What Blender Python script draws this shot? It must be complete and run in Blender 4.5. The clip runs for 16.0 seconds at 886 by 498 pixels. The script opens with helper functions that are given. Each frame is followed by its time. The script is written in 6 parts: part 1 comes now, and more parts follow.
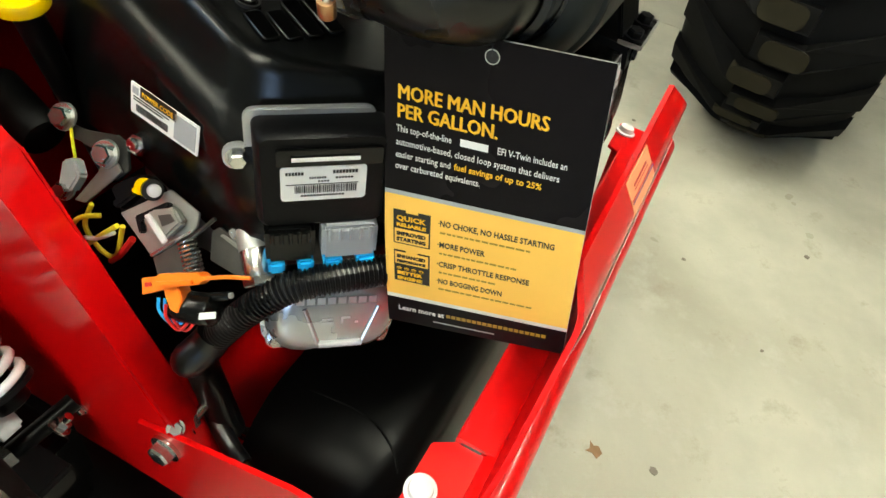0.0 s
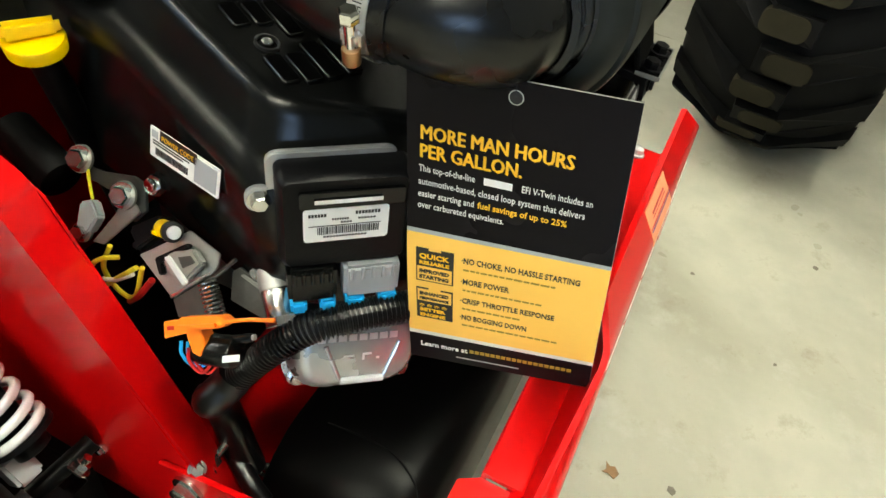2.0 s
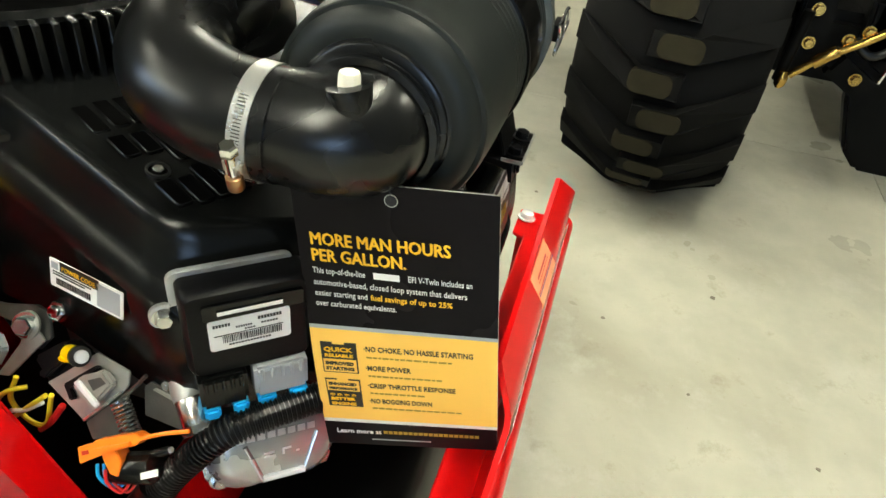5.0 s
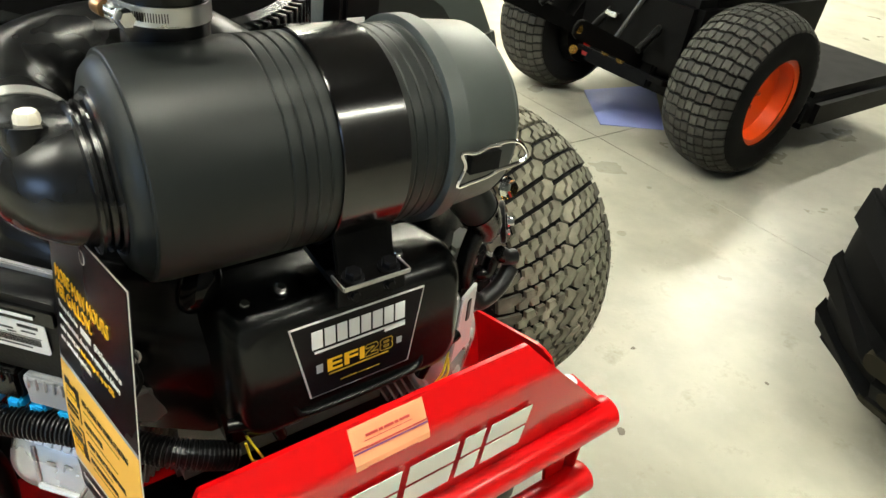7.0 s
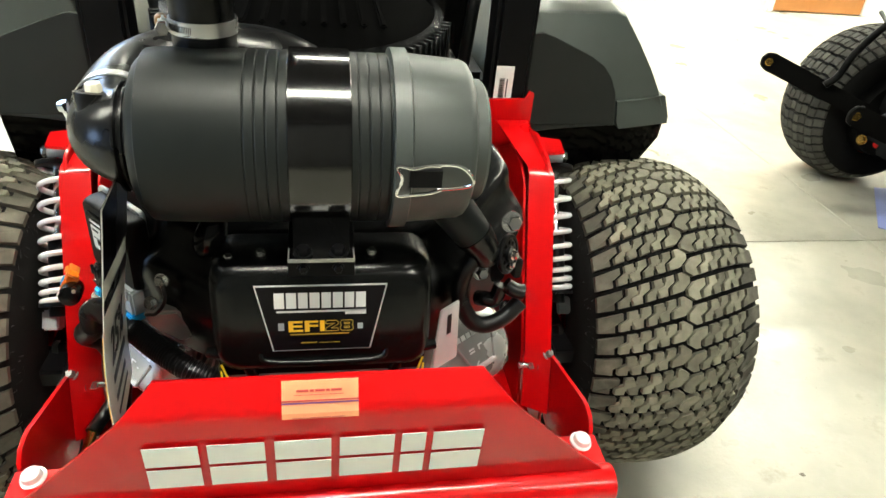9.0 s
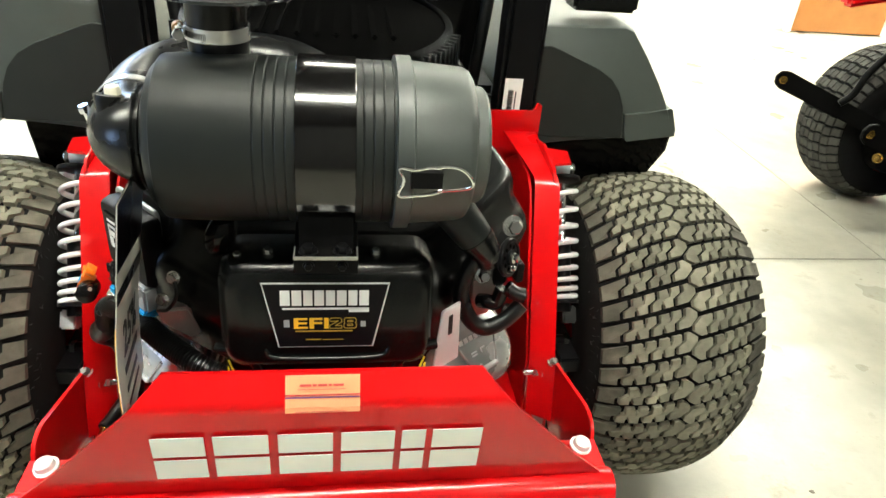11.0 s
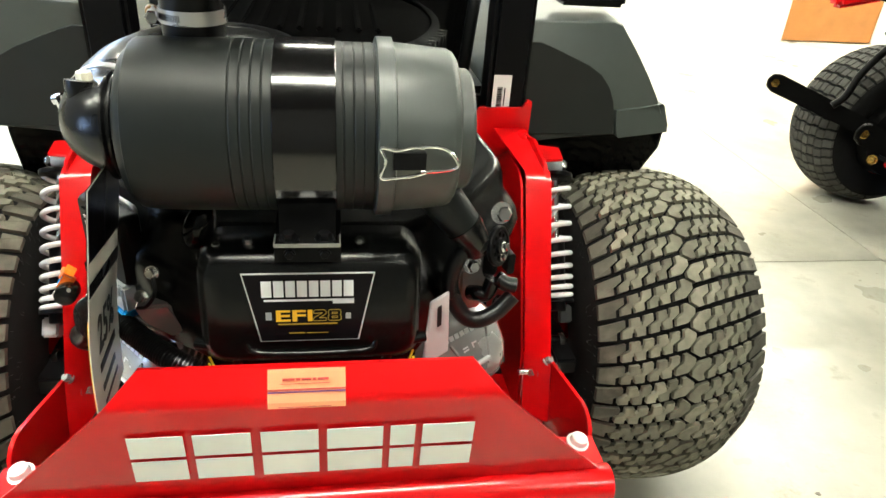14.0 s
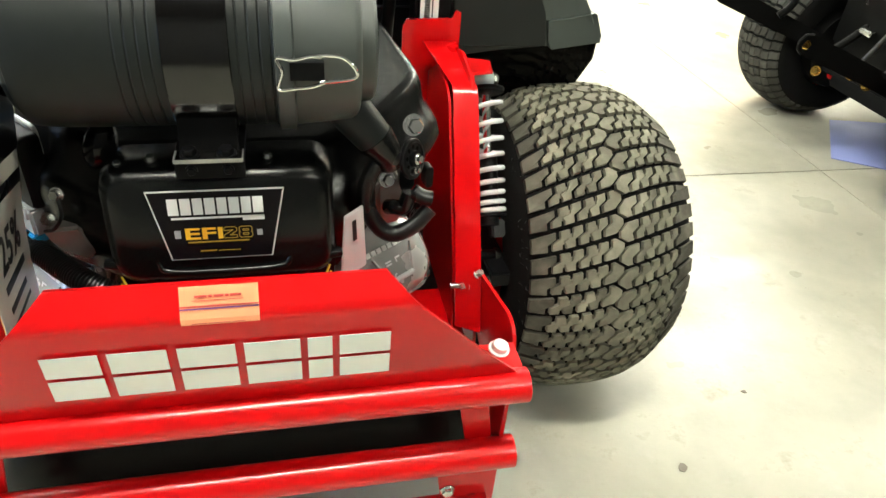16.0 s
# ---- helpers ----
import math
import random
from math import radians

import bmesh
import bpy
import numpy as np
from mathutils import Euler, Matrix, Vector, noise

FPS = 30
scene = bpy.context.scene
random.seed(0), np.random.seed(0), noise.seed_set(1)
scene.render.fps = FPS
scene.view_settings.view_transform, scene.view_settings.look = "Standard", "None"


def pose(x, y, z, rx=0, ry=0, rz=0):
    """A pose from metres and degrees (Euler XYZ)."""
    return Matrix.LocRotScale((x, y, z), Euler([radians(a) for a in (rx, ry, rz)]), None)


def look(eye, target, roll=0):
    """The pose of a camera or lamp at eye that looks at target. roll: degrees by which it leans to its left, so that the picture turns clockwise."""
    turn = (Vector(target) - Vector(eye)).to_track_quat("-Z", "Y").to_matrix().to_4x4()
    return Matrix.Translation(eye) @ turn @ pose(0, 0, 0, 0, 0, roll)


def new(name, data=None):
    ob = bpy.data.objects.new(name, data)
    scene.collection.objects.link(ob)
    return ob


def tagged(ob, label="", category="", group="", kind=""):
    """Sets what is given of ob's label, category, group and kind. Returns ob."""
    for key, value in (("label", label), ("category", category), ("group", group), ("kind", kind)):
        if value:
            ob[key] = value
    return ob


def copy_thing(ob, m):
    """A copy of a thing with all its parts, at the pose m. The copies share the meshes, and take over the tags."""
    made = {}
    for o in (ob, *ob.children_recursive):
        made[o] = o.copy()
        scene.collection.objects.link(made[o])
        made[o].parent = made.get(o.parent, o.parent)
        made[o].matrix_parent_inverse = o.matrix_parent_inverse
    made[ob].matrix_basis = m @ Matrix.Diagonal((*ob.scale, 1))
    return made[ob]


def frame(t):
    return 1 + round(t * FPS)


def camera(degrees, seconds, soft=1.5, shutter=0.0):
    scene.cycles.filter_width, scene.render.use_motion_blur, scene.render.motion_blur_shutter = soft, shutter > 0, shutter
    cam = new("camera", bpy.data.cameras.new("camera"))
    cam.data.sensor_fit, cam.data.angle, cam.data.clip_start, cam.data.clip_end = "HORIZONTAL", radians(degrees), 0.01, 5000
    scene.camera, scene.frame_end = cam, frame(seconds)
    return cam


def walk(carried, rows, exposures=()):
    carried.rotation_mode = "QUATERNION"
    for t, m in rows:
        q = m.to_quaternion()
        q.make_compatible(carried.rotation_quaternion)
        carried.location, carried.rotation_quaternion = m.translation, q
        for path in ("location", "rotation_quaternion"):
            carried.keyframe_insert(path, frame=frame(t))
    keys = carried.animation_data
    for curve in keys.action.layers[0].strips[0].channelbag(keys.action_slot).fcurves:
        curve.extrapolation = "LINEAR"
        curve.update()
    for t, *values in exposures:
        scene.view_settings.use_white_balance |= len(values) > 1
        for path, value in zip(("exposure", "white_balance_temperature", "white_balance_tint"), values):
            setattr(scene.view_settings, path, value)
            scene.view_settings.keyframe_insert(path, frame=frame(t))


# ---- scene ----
cam = camera(66.3, 16.0, 1.5)

PATH = [
    (0, (-0.533, -0.02, 1.008), (0.814, 0.447, -0.395), 11.2),
    (0.5, (-0.525, 0.016, 0.988), (0.827, 0.418, -0.43), 12.7),
    (1, (-0.53, 0.033, 1.008), (0.769, 0.456, -0.452), 12.0),
    (1.5, (-0.532, 0.033, 1.016), (0.801, 0.5, -0.401), 10.7),
    (2, (-0.528, 0.002, 1.017), (0.839, 0.485, -0.361), 9.6),
    (2.5, (-0.545, -0.016, 1.03), (0.886, 0.442, -0.29), 9.5),
    (3, (-0.546, -0.02, 1.037), (0.925, 0.4, -0.251), 9.6),
    (3.5, (-0.547, -0.023, 1.046), (0.958, 0.372, -0.211), 9.2),
    (4, (-0.545, -0.026, 1.057), (0.994, 0.351, -0.165), 8.7),
    (4.5, (-0.542, -0.022, 1.06), (1.002, 0.34, -0.16), 7.8),
    (5, (-0.539, -0.023, 1.061), (1.013, 0.318, -0.153), 7.3),
    (5.2, (-0.531, -0.03, 1.067), (1.034, 0.311, -0.131), 6.6),
    (7.3, (-0.201, -0.365, 1.081), (0.728, 0.979, -0.073), 6.9),
    (7.5, (-0.19, -0.405, 1.088), (0.647, 0.967, -0.102), 5.4),
    (8, (-0.126, -0.446, 1.104), (0.576, 1.041, -0.034), 5.7),
    (8.5, (-0.03, -0.469, 1.109), (0.451, 1.142, 0.027), 5.8),
    (8.7, (-0.007, -0.473, 1.107), (0.375, 1.175, 0.04), 5.6),
    (10.8, (0.011, -0.502, 1.102), (0.305, 1.194, 0.084), 5.4),
    (11, (0.011, -0.504, 1.103), (0.312, 1.194, 0.09), 5.4),
    (11.5, (0.012, -0.51, 1.103), (0.317, 1.194, 0.1), 5.3),
    (12, (0.024, -0.509, 1.079), (0.347, 1.198, 0.089), 5.2),
    (12.5, (0.032, -0.51, 1.075), (0.403, 1.196, 0.1), 3.7),
    (13, (0.031, -0.507, 1.069), (0.39, 1.206, 0.102), 3.7),
    (13.5, (0.024, -0.504, 1.07), (0.363, 1.216, 0.108), 4.5),
    (14, (0.025, -0.502, 1.067), (0.332, 1.222, 0.101), 4.3),
    (14.5, (0.024, -0.517, 1.057), (0.318, 1.186, 0.05), 5.0),
    (15, (0.03, -0.538, 1.038), (0.316, 1.109, -0.06), 5.2),
    (15.5, (0.043, -0.537, 1.042), (0.386, 1.058, -0.115), 5.9),
    (16, (0.075, -0.519, 1.063), (0.476, 1.068, -0.086), 4.9),
]
walk(cam, [(t, look(e, g, r)) for t, e, g, r in PATH], [(0, 0.15, 6700, 4), (5.2, 0.15, 6700, 4), (7.3, 0.26, 6500, 8), (11, 0.5, 6450, 8), (16, 0.5, 6450, 8)])

# ---- light: rows of ceiling strips in a closed hall, some added as fill ----
world = bpy.data.worlds.new("world")
scene.world = world
world.use_nodes = True
world.node_tree.nodes["Background"].inputs["Color"].default_value = (0.42, 0.62, 1.0, 1)
world.node_tree.nodes["Background"].inputs["Strength"].default_value = 10.0
STRIP_POWER = 95.0
CEILING = 3.55
scene.view_settings.exposure = 0.0


# ---- materials ----
def mat(name, color, rough=0.5, metal=0.0, vary=0.12, scale=30.0, bump=0.0, bump_scale=200.0, coat=0.0, spread=0.0, emit=0.0, dirt=None, dirt_scale=3.0, dirt_amount=0.0, spec=0.5, coat_rough=0.06):
    """A paint, plastic, rubber or metal with colour and gloss that vary at two scales."""
    m = bpy.data.materials.new(name)
    m.use_nodes = True
    nt = m.node_tree
    b = nt.nodes["Principled BSDF"]
    b.inputs["Metallic"].default_value = metal
    b.inputs["Coat Weight"].default_value = coat
    b.inputs["Coat Roughness"].default_value = coat_rough
    b.inputs["Specular IOR Level"].default_value = spec
    tc = nt.nodes.new("ShaderNodeTexCoord")

    def noise_node(s, detail=4.0):
        n = nt.nodes.new("ShaderNodeTexNoise")
        n.inputs["Scale"].default_value = s
        n.inputs["Detail"].default_value = detail
        nt.links.new(tc.outputs["Object"], n.inputs["Vector"])
        return n

    n1 = noise_node(scale)
    mix = nt.nodes.new("ShaderNodeMix")
    mix.data_type = "RGBA"
    mix.inputs["A"].default_value = (*[c * (1 - vary) for c in color], 1)
    mix.inputs["B"].default_value = (*[min(1, c * (1 + vary)) for c in color], 1)
    nt.links.new(n1.outputs["Fac"], mix.inputs["Factor"])
    out = mix.outputs["Result"]
    if dirt:
        n2 = noise_node(dirt_scale, 8.0)
        ramp = nt.nodes.new("ShaderNodeValToRGB")
        ramp.color_ramp.elements[0].position = 0.5
        ramp.color_ramp.elements[1].position = 0.72
        ramp.color_ramp.elements[1].color = (dirt_amount, dirt_amount, dirt_amount, 1)
        nt.links.new(n2.outputs["Fac"], ramp.inputs["Fac"])
        mix2 = nt.nodes.new("ShaderNodeMix")
        mix2.data_type = "RGBA"
        mix2.inputs["B"].default_value = (*dirt, 1)
        nt.links.new(ramp.outputs["Color"], mix2.inputs["Factor"])
        nt.links.new(out, mix2.inputs["A"])
        out = mix2.outputs["Result"]
    nt.links.new(out, b.inputs["Base Color"])
    mr = nt.nodes.new("ShaderNodeMapRange")
    mr.inputs["To Min"].default_value = max(0.02, rough - 0.06 - spread)
    mr.inputs["To Max"].default_value = min(1.0, rough + 0.06 + spread)
    n3 = noise_node(scale * 0.35)
    nt.links.new(n3.outputs["Fac"], mr.inputs["Value"])
    nt.links.new(mr.outputs["Result"], b.inputs["Roughness"])
    if bump:
        n4 = noise_node(bump_scale, 3.0)
        bp = nt.nodes.new("ShaderNodeBump")
        bp.inputs["Strength"].default_value = bump
        bp.inputs["Distance"].default_value = 0.001
        nt.links.new(n4.outputs["Fac"], bp.inputs["Height"])
        nt.links.new(bp.outputs["Normal"], b.inputs["Normal"])
    if emit:
        b.inputs["Emission Color"].default_value = (*color, 1)
        b.inputs["Emission Strength"].default_value = emit
    return m


RED = mat("red_powder_coat", (0.59, 0.0016, 0.0032), 0.3, 0, 0.05, 18, 0.02, 220, coat=0.42, spec=0.22, coat_rough=0.025)
PLASTIC = mat("black_moulded_plastic", (0.0035, 0.0038, 0.0038), 0.24, 0, 0.2, 60, 0.1, 900, spec=0.28)
CANISTER = mat("charcoal_canister_plastic", (0.0105, 0.0125, 0.012), 0.44, 0, 0.12, 40, 0.08, 1200, spec=0.24)
LIDGREY = mat("dark_grey_lid_plastic", (0.042, 0.050, 0.047), 0.46, 0, 0.12, 40, 0.1, 1200, spec=0.6)
GLOSS = mat("gloss_black_paint", (0.003, 0.003, 0.003), 0.12, 0, 0.1, 30, 0.05, 300, spec=0.18)
SATIN = mat("satin_black_paint", (0.004, 0.004, 0.0045), 0.32, 0, 0.2, 30, 0.15, 400, spec=0.1)
MUFFLER = mat("black_muffler_paint", (0.0016, 0.0016, 0.0017), 0.34, 0, 0.3, 30, 0.12, 400, spec=0.07)
RUBBER = mat("black_rubber_hose", (0.0035, 0.0037, 0.004), 0.28, 0, 0.2, 20, 0.08, 500, spec=0.4)
TYRE = mat("tyre_rubber", (0.005, 0.005, 0.005), 0.8, 0, 0.25, 25, 0.3, 400, spec=0.1)
TREAD = mat("dusty_tread_rubber", (0.16, 0.153, 0.116), 0.85, 0, 0.38, 55, 0.4, 350, dirt=(0.31, 0.295, 0.225), dirt_scale=14, dirt_amount=0.6, spec=0.25)
SHOULDER = mat("shoulder_rubber", (0.085, 0.081, 0.064), 0.8, 0, 0.35, 45, 0.35, 400, dirt=(0.24, 0.228, 0.175), dirt_scale=18, dirt_amount=0.5, spec=0.25)
ZINC = mat("zinc_plated_steel", (0.62, 0.62, 0.6), 0.24, 1.0, 0.15, 90, 0.1, 600)
GOLD = mat("yellow_zinc_steel", (0.5, 0.31, 0.08), 0.25, 1.0, 0.2, 90, 0.1, 600)
ALU = mat("cast_aluminium", (0.56, 0.56, 0.55), 0.34, 0.75, 0.18, 60, 0.5, 900)
DARKALU = mat("dark_cast_metal", (0.16, 0.16, 0.155), 0.45, 0.9, 0.25, 40, 0.5, 500)
SPRING = mat("silver_coated_spring", (0.68, 0.69, 0.7), 0.25, 0.1, 0.06, 40, coat=0.2)
CHROME = mat("polished_steel", (0.8, 0.8, 0.8), 0.1, 1.0, 0.05, 30)
WHITE = mat("white_label_film", (0.8, 0.8, 0.78), 0.4, 0, 0.04, 40)
# Near-black that puts the shade of gaps and holes into the colour.
GAPSHADE = mat("painted_gap_shade", (0.0015, 0.0015, 0.0015), 0.9, 0, 0.2, 40, spec=0.02)
DARKSTEEL = mat("dull_dark_steel", (0.10, 0.10, 0.095), 0.38, 0.8, 0.25, 60, 0.3, 500)
GREYSTEEL = mat("dull_plated_steel", (0.34, 0.34, 0.32), 0.36, 0.7, 0.2, 50, 0.3, 500)
COVERALU = mat("smooth_cast_aluminium", (0.55, 0.555, 0.55), 0.26, 0.68, 0.14, 50, 0.08, 700)
PADRUBBER = mat("worn_lug_rubber", (0.023, 0.020, 0.012), 0.9, 0, 0.25, 30, 0.4, 300, spec=0.1)
BLACKTYRE = mat("clean_black_tyre_rubber", (0.0045, 0.0045, 0.0045), 0.7, 0, 0.3, 20, 0.3, 300, spec=0.08)
STRAPBLACK = mat("gloss_black_strap_paint", (0.002, 0.0018, 0.0018), 0.16, 0, 0.1, 30, 0.02, 300, spec=0.6)
DULLTREAD = mat("worn_grey_tread_rubber", (0.05, 0.049, 0.043), 0.85, 0, 0.25, 40, 0.4, 300, spec=0.2)
DARKBODY = mat("dull_black_chassis_paint", (0.0035, 0.0035, 0.0035), 0.45, 0, 0.25, 30, 0.2, 300, spec=0.06)
CLAMPSTEEL = mat("bright_clamp_band", (0.78, 0.78, 0.76), 0.28, 0.85, 0.06, 60)
BRONZE = mat("bronze_clamp_screw", (0.42, 0.24, 0.12), 0.3, 0.9, 0.2, 60)
INK = mat("black_print", (0.01, 0.01, 0.01), 0.45, 0, 0.1, 40)
YELLOW = mat("amber_print", (0.85, 0.47, 0.02), 0.4, 0, 0.06, 40)
GOLDINK = mat("dark_gold_outline_print", (0.32, 0.2, 0.02), 0.4, 0, 0.06, 40)
SILVERINK = mat("silver_print", (0.7, 0.7, 0.68), 0.35, 0.2, 0.05, 40)
CARDBLACK = mat("black_printed_card", (0.005, 0.004, 0.005), 0.28, 0, 0.15, 15, 0.05, 100, spec=0.1)
CARDGOLD = mat("amber_printed_card", (0.9, 0.51, 0.09), 0.34, 0, 0.1, 9)
CARDWHITE = mat("cream_card", (0.75, 0.74, 0.66), 0.4, 0, 0.05, 30)
YCAP = mat("yellow_plastic", (0.9, 0.58, 0.0), 0.35, 0, 0.05, 40)
ORANGE = mat("orange_plastic", (0.95, 0.2, 0.01), 0.38, 0, 0.06, 50)
BLUE = mat("blue_plastic", (0.01, 0.35, 0.75), 0.4, 0, 0.06, 50)
GREYCON = mat("grey_plastic", (0.34, 0.36, 0.38), 0.45, 0, 0.08, 60)
KNOB = mat("ivory_plastic", (0.78, 0.74, 0.6), 0.4, 0, 0.05, 60)
YWIRE = mat("yellow_wire", (0.75, 0.62, 0.03), 0.4, 0, 0.1, 60)
RWIRE = mat("red_wire", (0.5, 0.01, 0.01), 0.4, 0, 0.1, 60)
PEACH = mat("peach_warning_sticker", (0.86, 0.34, 0.165), 0.4, 0, 0.05, 40)
PURPLE = mat("violet_print", (0.16, 0.05, 0.22), 0.4, 0, 0.05, 40)
REDINK = mat("red_print", (0.55, 0.06, 0.05), 0.4, 0, 0.05, 40)
LETTER = mat("white_vinyl", (0.86, 0.85, 0.76), 0.4, 0, 0.05, 30, 0.05, 300)
CONCRETE = mat("sealed_concrete", (0.425, 0.412, 0.337), 0.33, 0, 0.24, 9, 0.3, 90, spread=0.12, dirt=(0.265, 0.25, 0.195), dirt_scale=2.3, dirt_amount=0.75)


def island_vary(m, low, high):
    """Moulded pieces that differ a little from one another."""
    nt = m.node_tree
    base = nt.nodes["Principled BSDF"].inputs["Base Color"]
    before = base.links[0].from_socket
    geo = nt.nodes.new("ShaderNodeNewGeometry")
    mr = nt.nodes.new("ShaderNodeMapRange")
    mr.inputs["To Min"].default_value, mr.inputs["To Max"].default_value = low, high
    nt.links.new(geo.outputs["Random Per Island"], mr.inputs["Value"])
    mx = nt.nodes.new("ShaderNodeVectorMath")
    mx.operation = "SCALE"
    nt.links.new(before, mx.inputs[0])
    nt.links.new(mr.outputs["Result"], mx.inputs["Scale"])
    nt.links.new(mx.outputs["Vector"], base)


for rubber in (TREAD, SHOULDER, DULLTREAD):
    island_vary(rubber, 0.72, 1.2)


def speckle(m, color, scale, low, high, amount):
    """Small stains with ragged edges over a material's own colour."""
    nt = m.node_tree
    base = nt.nodes["Principled BSDF"].inputs["Base Color"]
    before = base.links[0].from_socket
    tc = nt.nodes.new("ShaderNodeTexCoord")
    n = nt.nodes.new("ShaderNodeTexNoise")
    n.inputs["Scale"].default_value = scale
    n.inputs["Detail"].default_value = 6.0
    n.inputs["Roughness"].default_value = 0.7
    nt.links.new(tc.outputs["Object"], n.inputs["Vector"])
    mr = nt.nodes.new("ShaderNodeMapRange")
    mr.inputs["From Min"].default_value = low
    mr.inputs["From Max"].default_value = high
    mr.inputs["To Max"].default_value = amount
    nt.links.new(n.outputs["Fac"], mr.inputs["Value"])
    mx = nt.nodes.new("ShaderNodeMix")
    mx.data_type = "RGBA"
    mx.inputs["B"].default_value = (*color, 1)
    nt.links.new(mr.outputs["Result"], mx.inputs["Factor"])
    nt.links.new(before, mx.inputs["A"])
    nt.links.new(mx.outputs["Result"], base)


speckle(CONCRETE, (0.2, 0.165, 0.1), 9.0, 0.58, 0.78, 0.7)
speckle(CONCRETE, (0.13, 0.115, 0.085), 42.0, 0.66, 0.74, 0.6)
speckle(CONCRETE, (0.52, 0.51, 0.46), 5.0, 0.56, 0.8, 0.7)
SPOT = mat("dark_oil_spot", (0.16, 0.14, 0.11), 0.6, 0, 0.3, 60)
LEAF = mat("dry_leaf", (0.22, 0.12, 0.05), 0.7, 0, 0.3, 80)
PAINT = mat("white_wall_paint", (0.82, 0.81, 0.76), 0.6, 0, 0.04, 4, 0.1, 80)
WOOD = mat("orange_brown_door_wood", (0.42, 0.17, 0.045), 0.4, 0, 0.25, 8, 0.2, 60)
FENDER = mat("dark_green_grey_plastic", (0.055, 0.066, 0.061), 0.42, 0, 0.1, 25, 0.2, 900, spec=0.5)
# Fender plastic again, with the recess's shade put into its colour.
PANEL = mat("shaded_fender_plastic", (0.0143, 0.0163, 0.0149), 0.5, 0, 0.12, 25, 0.2, 900, spec=0.25)
CEILPAINT = mat("dark_ceiling_deck", (0.05, 0.05, 0.05), 0.7, 0, 0.2, 3)
LOWWALL = mat("grey_wall_cladding", (0.07, 0.07, 0.066), 0.6, 0, 0.1, 4)
# Stands for bluish daylight reflected on the floor.
BLUEDAYLIGHT = mat("blue_floor_daylight", (0.3, 0.36, 0.75), 0.35, 0, 0.08, 10)
RIMO = mat("orange_rim_paint", (0.85, 0.09, 0.01), 0.3, 0, 0.06, 20, coat=0.3)
TUBE = mat("glowing_diffuser", (1.0, 0.98, 0.84), 0.5, emit=STRIP_POWER)

# ---- builders ----
OFFSET = {}


def thing(name, base, label, category, group="", kind=""):
    """An empty at the thing's base, to which its parts are parented."""
    e = new(name)
    e.location = base
    e.empty_display_size = 0.05
    OFFSET[e.name] = Vector(base)
    return tagged(e, label, category, group, kind)


def part(name, bm, material, parent, label="", smooth=38, kind=""):
    """One mesh object from a bmesh in world coordinates, under a thing or a part."""
    off = OFFSET[parent.name] if parent else Vector((0, 0, 0))
    bmesh.ops.translate(bm, verts=bm.verts, vec=-off)
    bmesh.ops.recalc_face_normals(bm, faces=bm.faces)
    me = bpy.data.meshes.new(name)
    bm.to_mesh(me)
    bm.free()
    me.materials.append(material)
    if smooth:
        me.shade_smooth()
        me.set_sharp_from_angle(angle=radians(smooth))
    ob = new(name, me)
    if parent:
        ob.parent = parent
        OFFSET[ob.name] = off
    return tagged(ob, label, kind=kind)


def basis(direction, up=(0, 0, 1)):
    """A turn whose z axis runs along direction."""
    z = Vector(direction).normalized()
    x = Vector(up).cross(z)
    if x.length < 1e-4:
        x = Vector((1, 0, 0)).cross(z)
        if x.length < 1e-4:
            x = Vector((0, 1, 0)).cross(z)
    x.normalize()
    return Matrix((x, z.cross(x), z)).transposed()


def box(bm, c, size, turn=None, bevel=0.0, seg=2):
    m = (turn.to_4x4() if turn else Matrix.Identity(4))
    r = bmesh.ops.create_cube(bm, size=1.0, matrix=Matrix.Translation(c) @ m @ Matrix.Diagonal((*size, 1)))
    if bevel:
        es = {e for v in r["verts"] for e in v.link_edges}
        bmesh.ops.bevel(bm, geom=list(es), offset=bevel, segments=seg, affect="EDGES", clamp_overlap=True)
    return bm


def rings(bm, loops, cap=True, close=True):
    """A skin over a row of point loops of equal length."""
    vs = [[bm.verts.new(p) for p in loop] for loop in loops]
    n = len(vs[0])
    for a, b in zip(vs, vs[1:]):
        for i in range(n if close else n - 1):
            j = (i + 1) % n
            bm.faces.new((a[i], a[j], b[j], b[i]))
    if cap:
        bm.faces.new(vs[0][::-1])
        bm.faces.new(vs[-1])
    return bm


def lathe(bm, origin, axis, profile, seg=32, cap=True, up=(0, 0, 1)):
    """A turned body: profile rows of (distance along the axis, radius)."""
    t = basis(axis, up)
    o = Vector(origin)
    loops = [[o + t @ Vector((r * math.cos(a), r * math.sin(a), s)) for a in [2 * math.pi * k / seg for k in range(seg)]] for s, r in profile]
    return rings(bm, loops, cap)


def cyl(bm, p0, p1, r, r1=None, seg=20, bevel=0.0):
    p0, p1 = Vector(p0), Vector(p1)
    length = (p1 - p0).length
    r1 = r if r1 is None else r1
    prof = [(0, r), (length, r1)]
    if bevel:
        prof = [(0, r - bevel), (bevel * 0.3, r - bevel * 0.3), (bevel, r), (length - bevel, r1), (length - bevel * 0.3, r1 - bevel * 0.3), (length, r1 - bevel)]
    return lathe(bm, p0, p1 - p0, prof, seg)


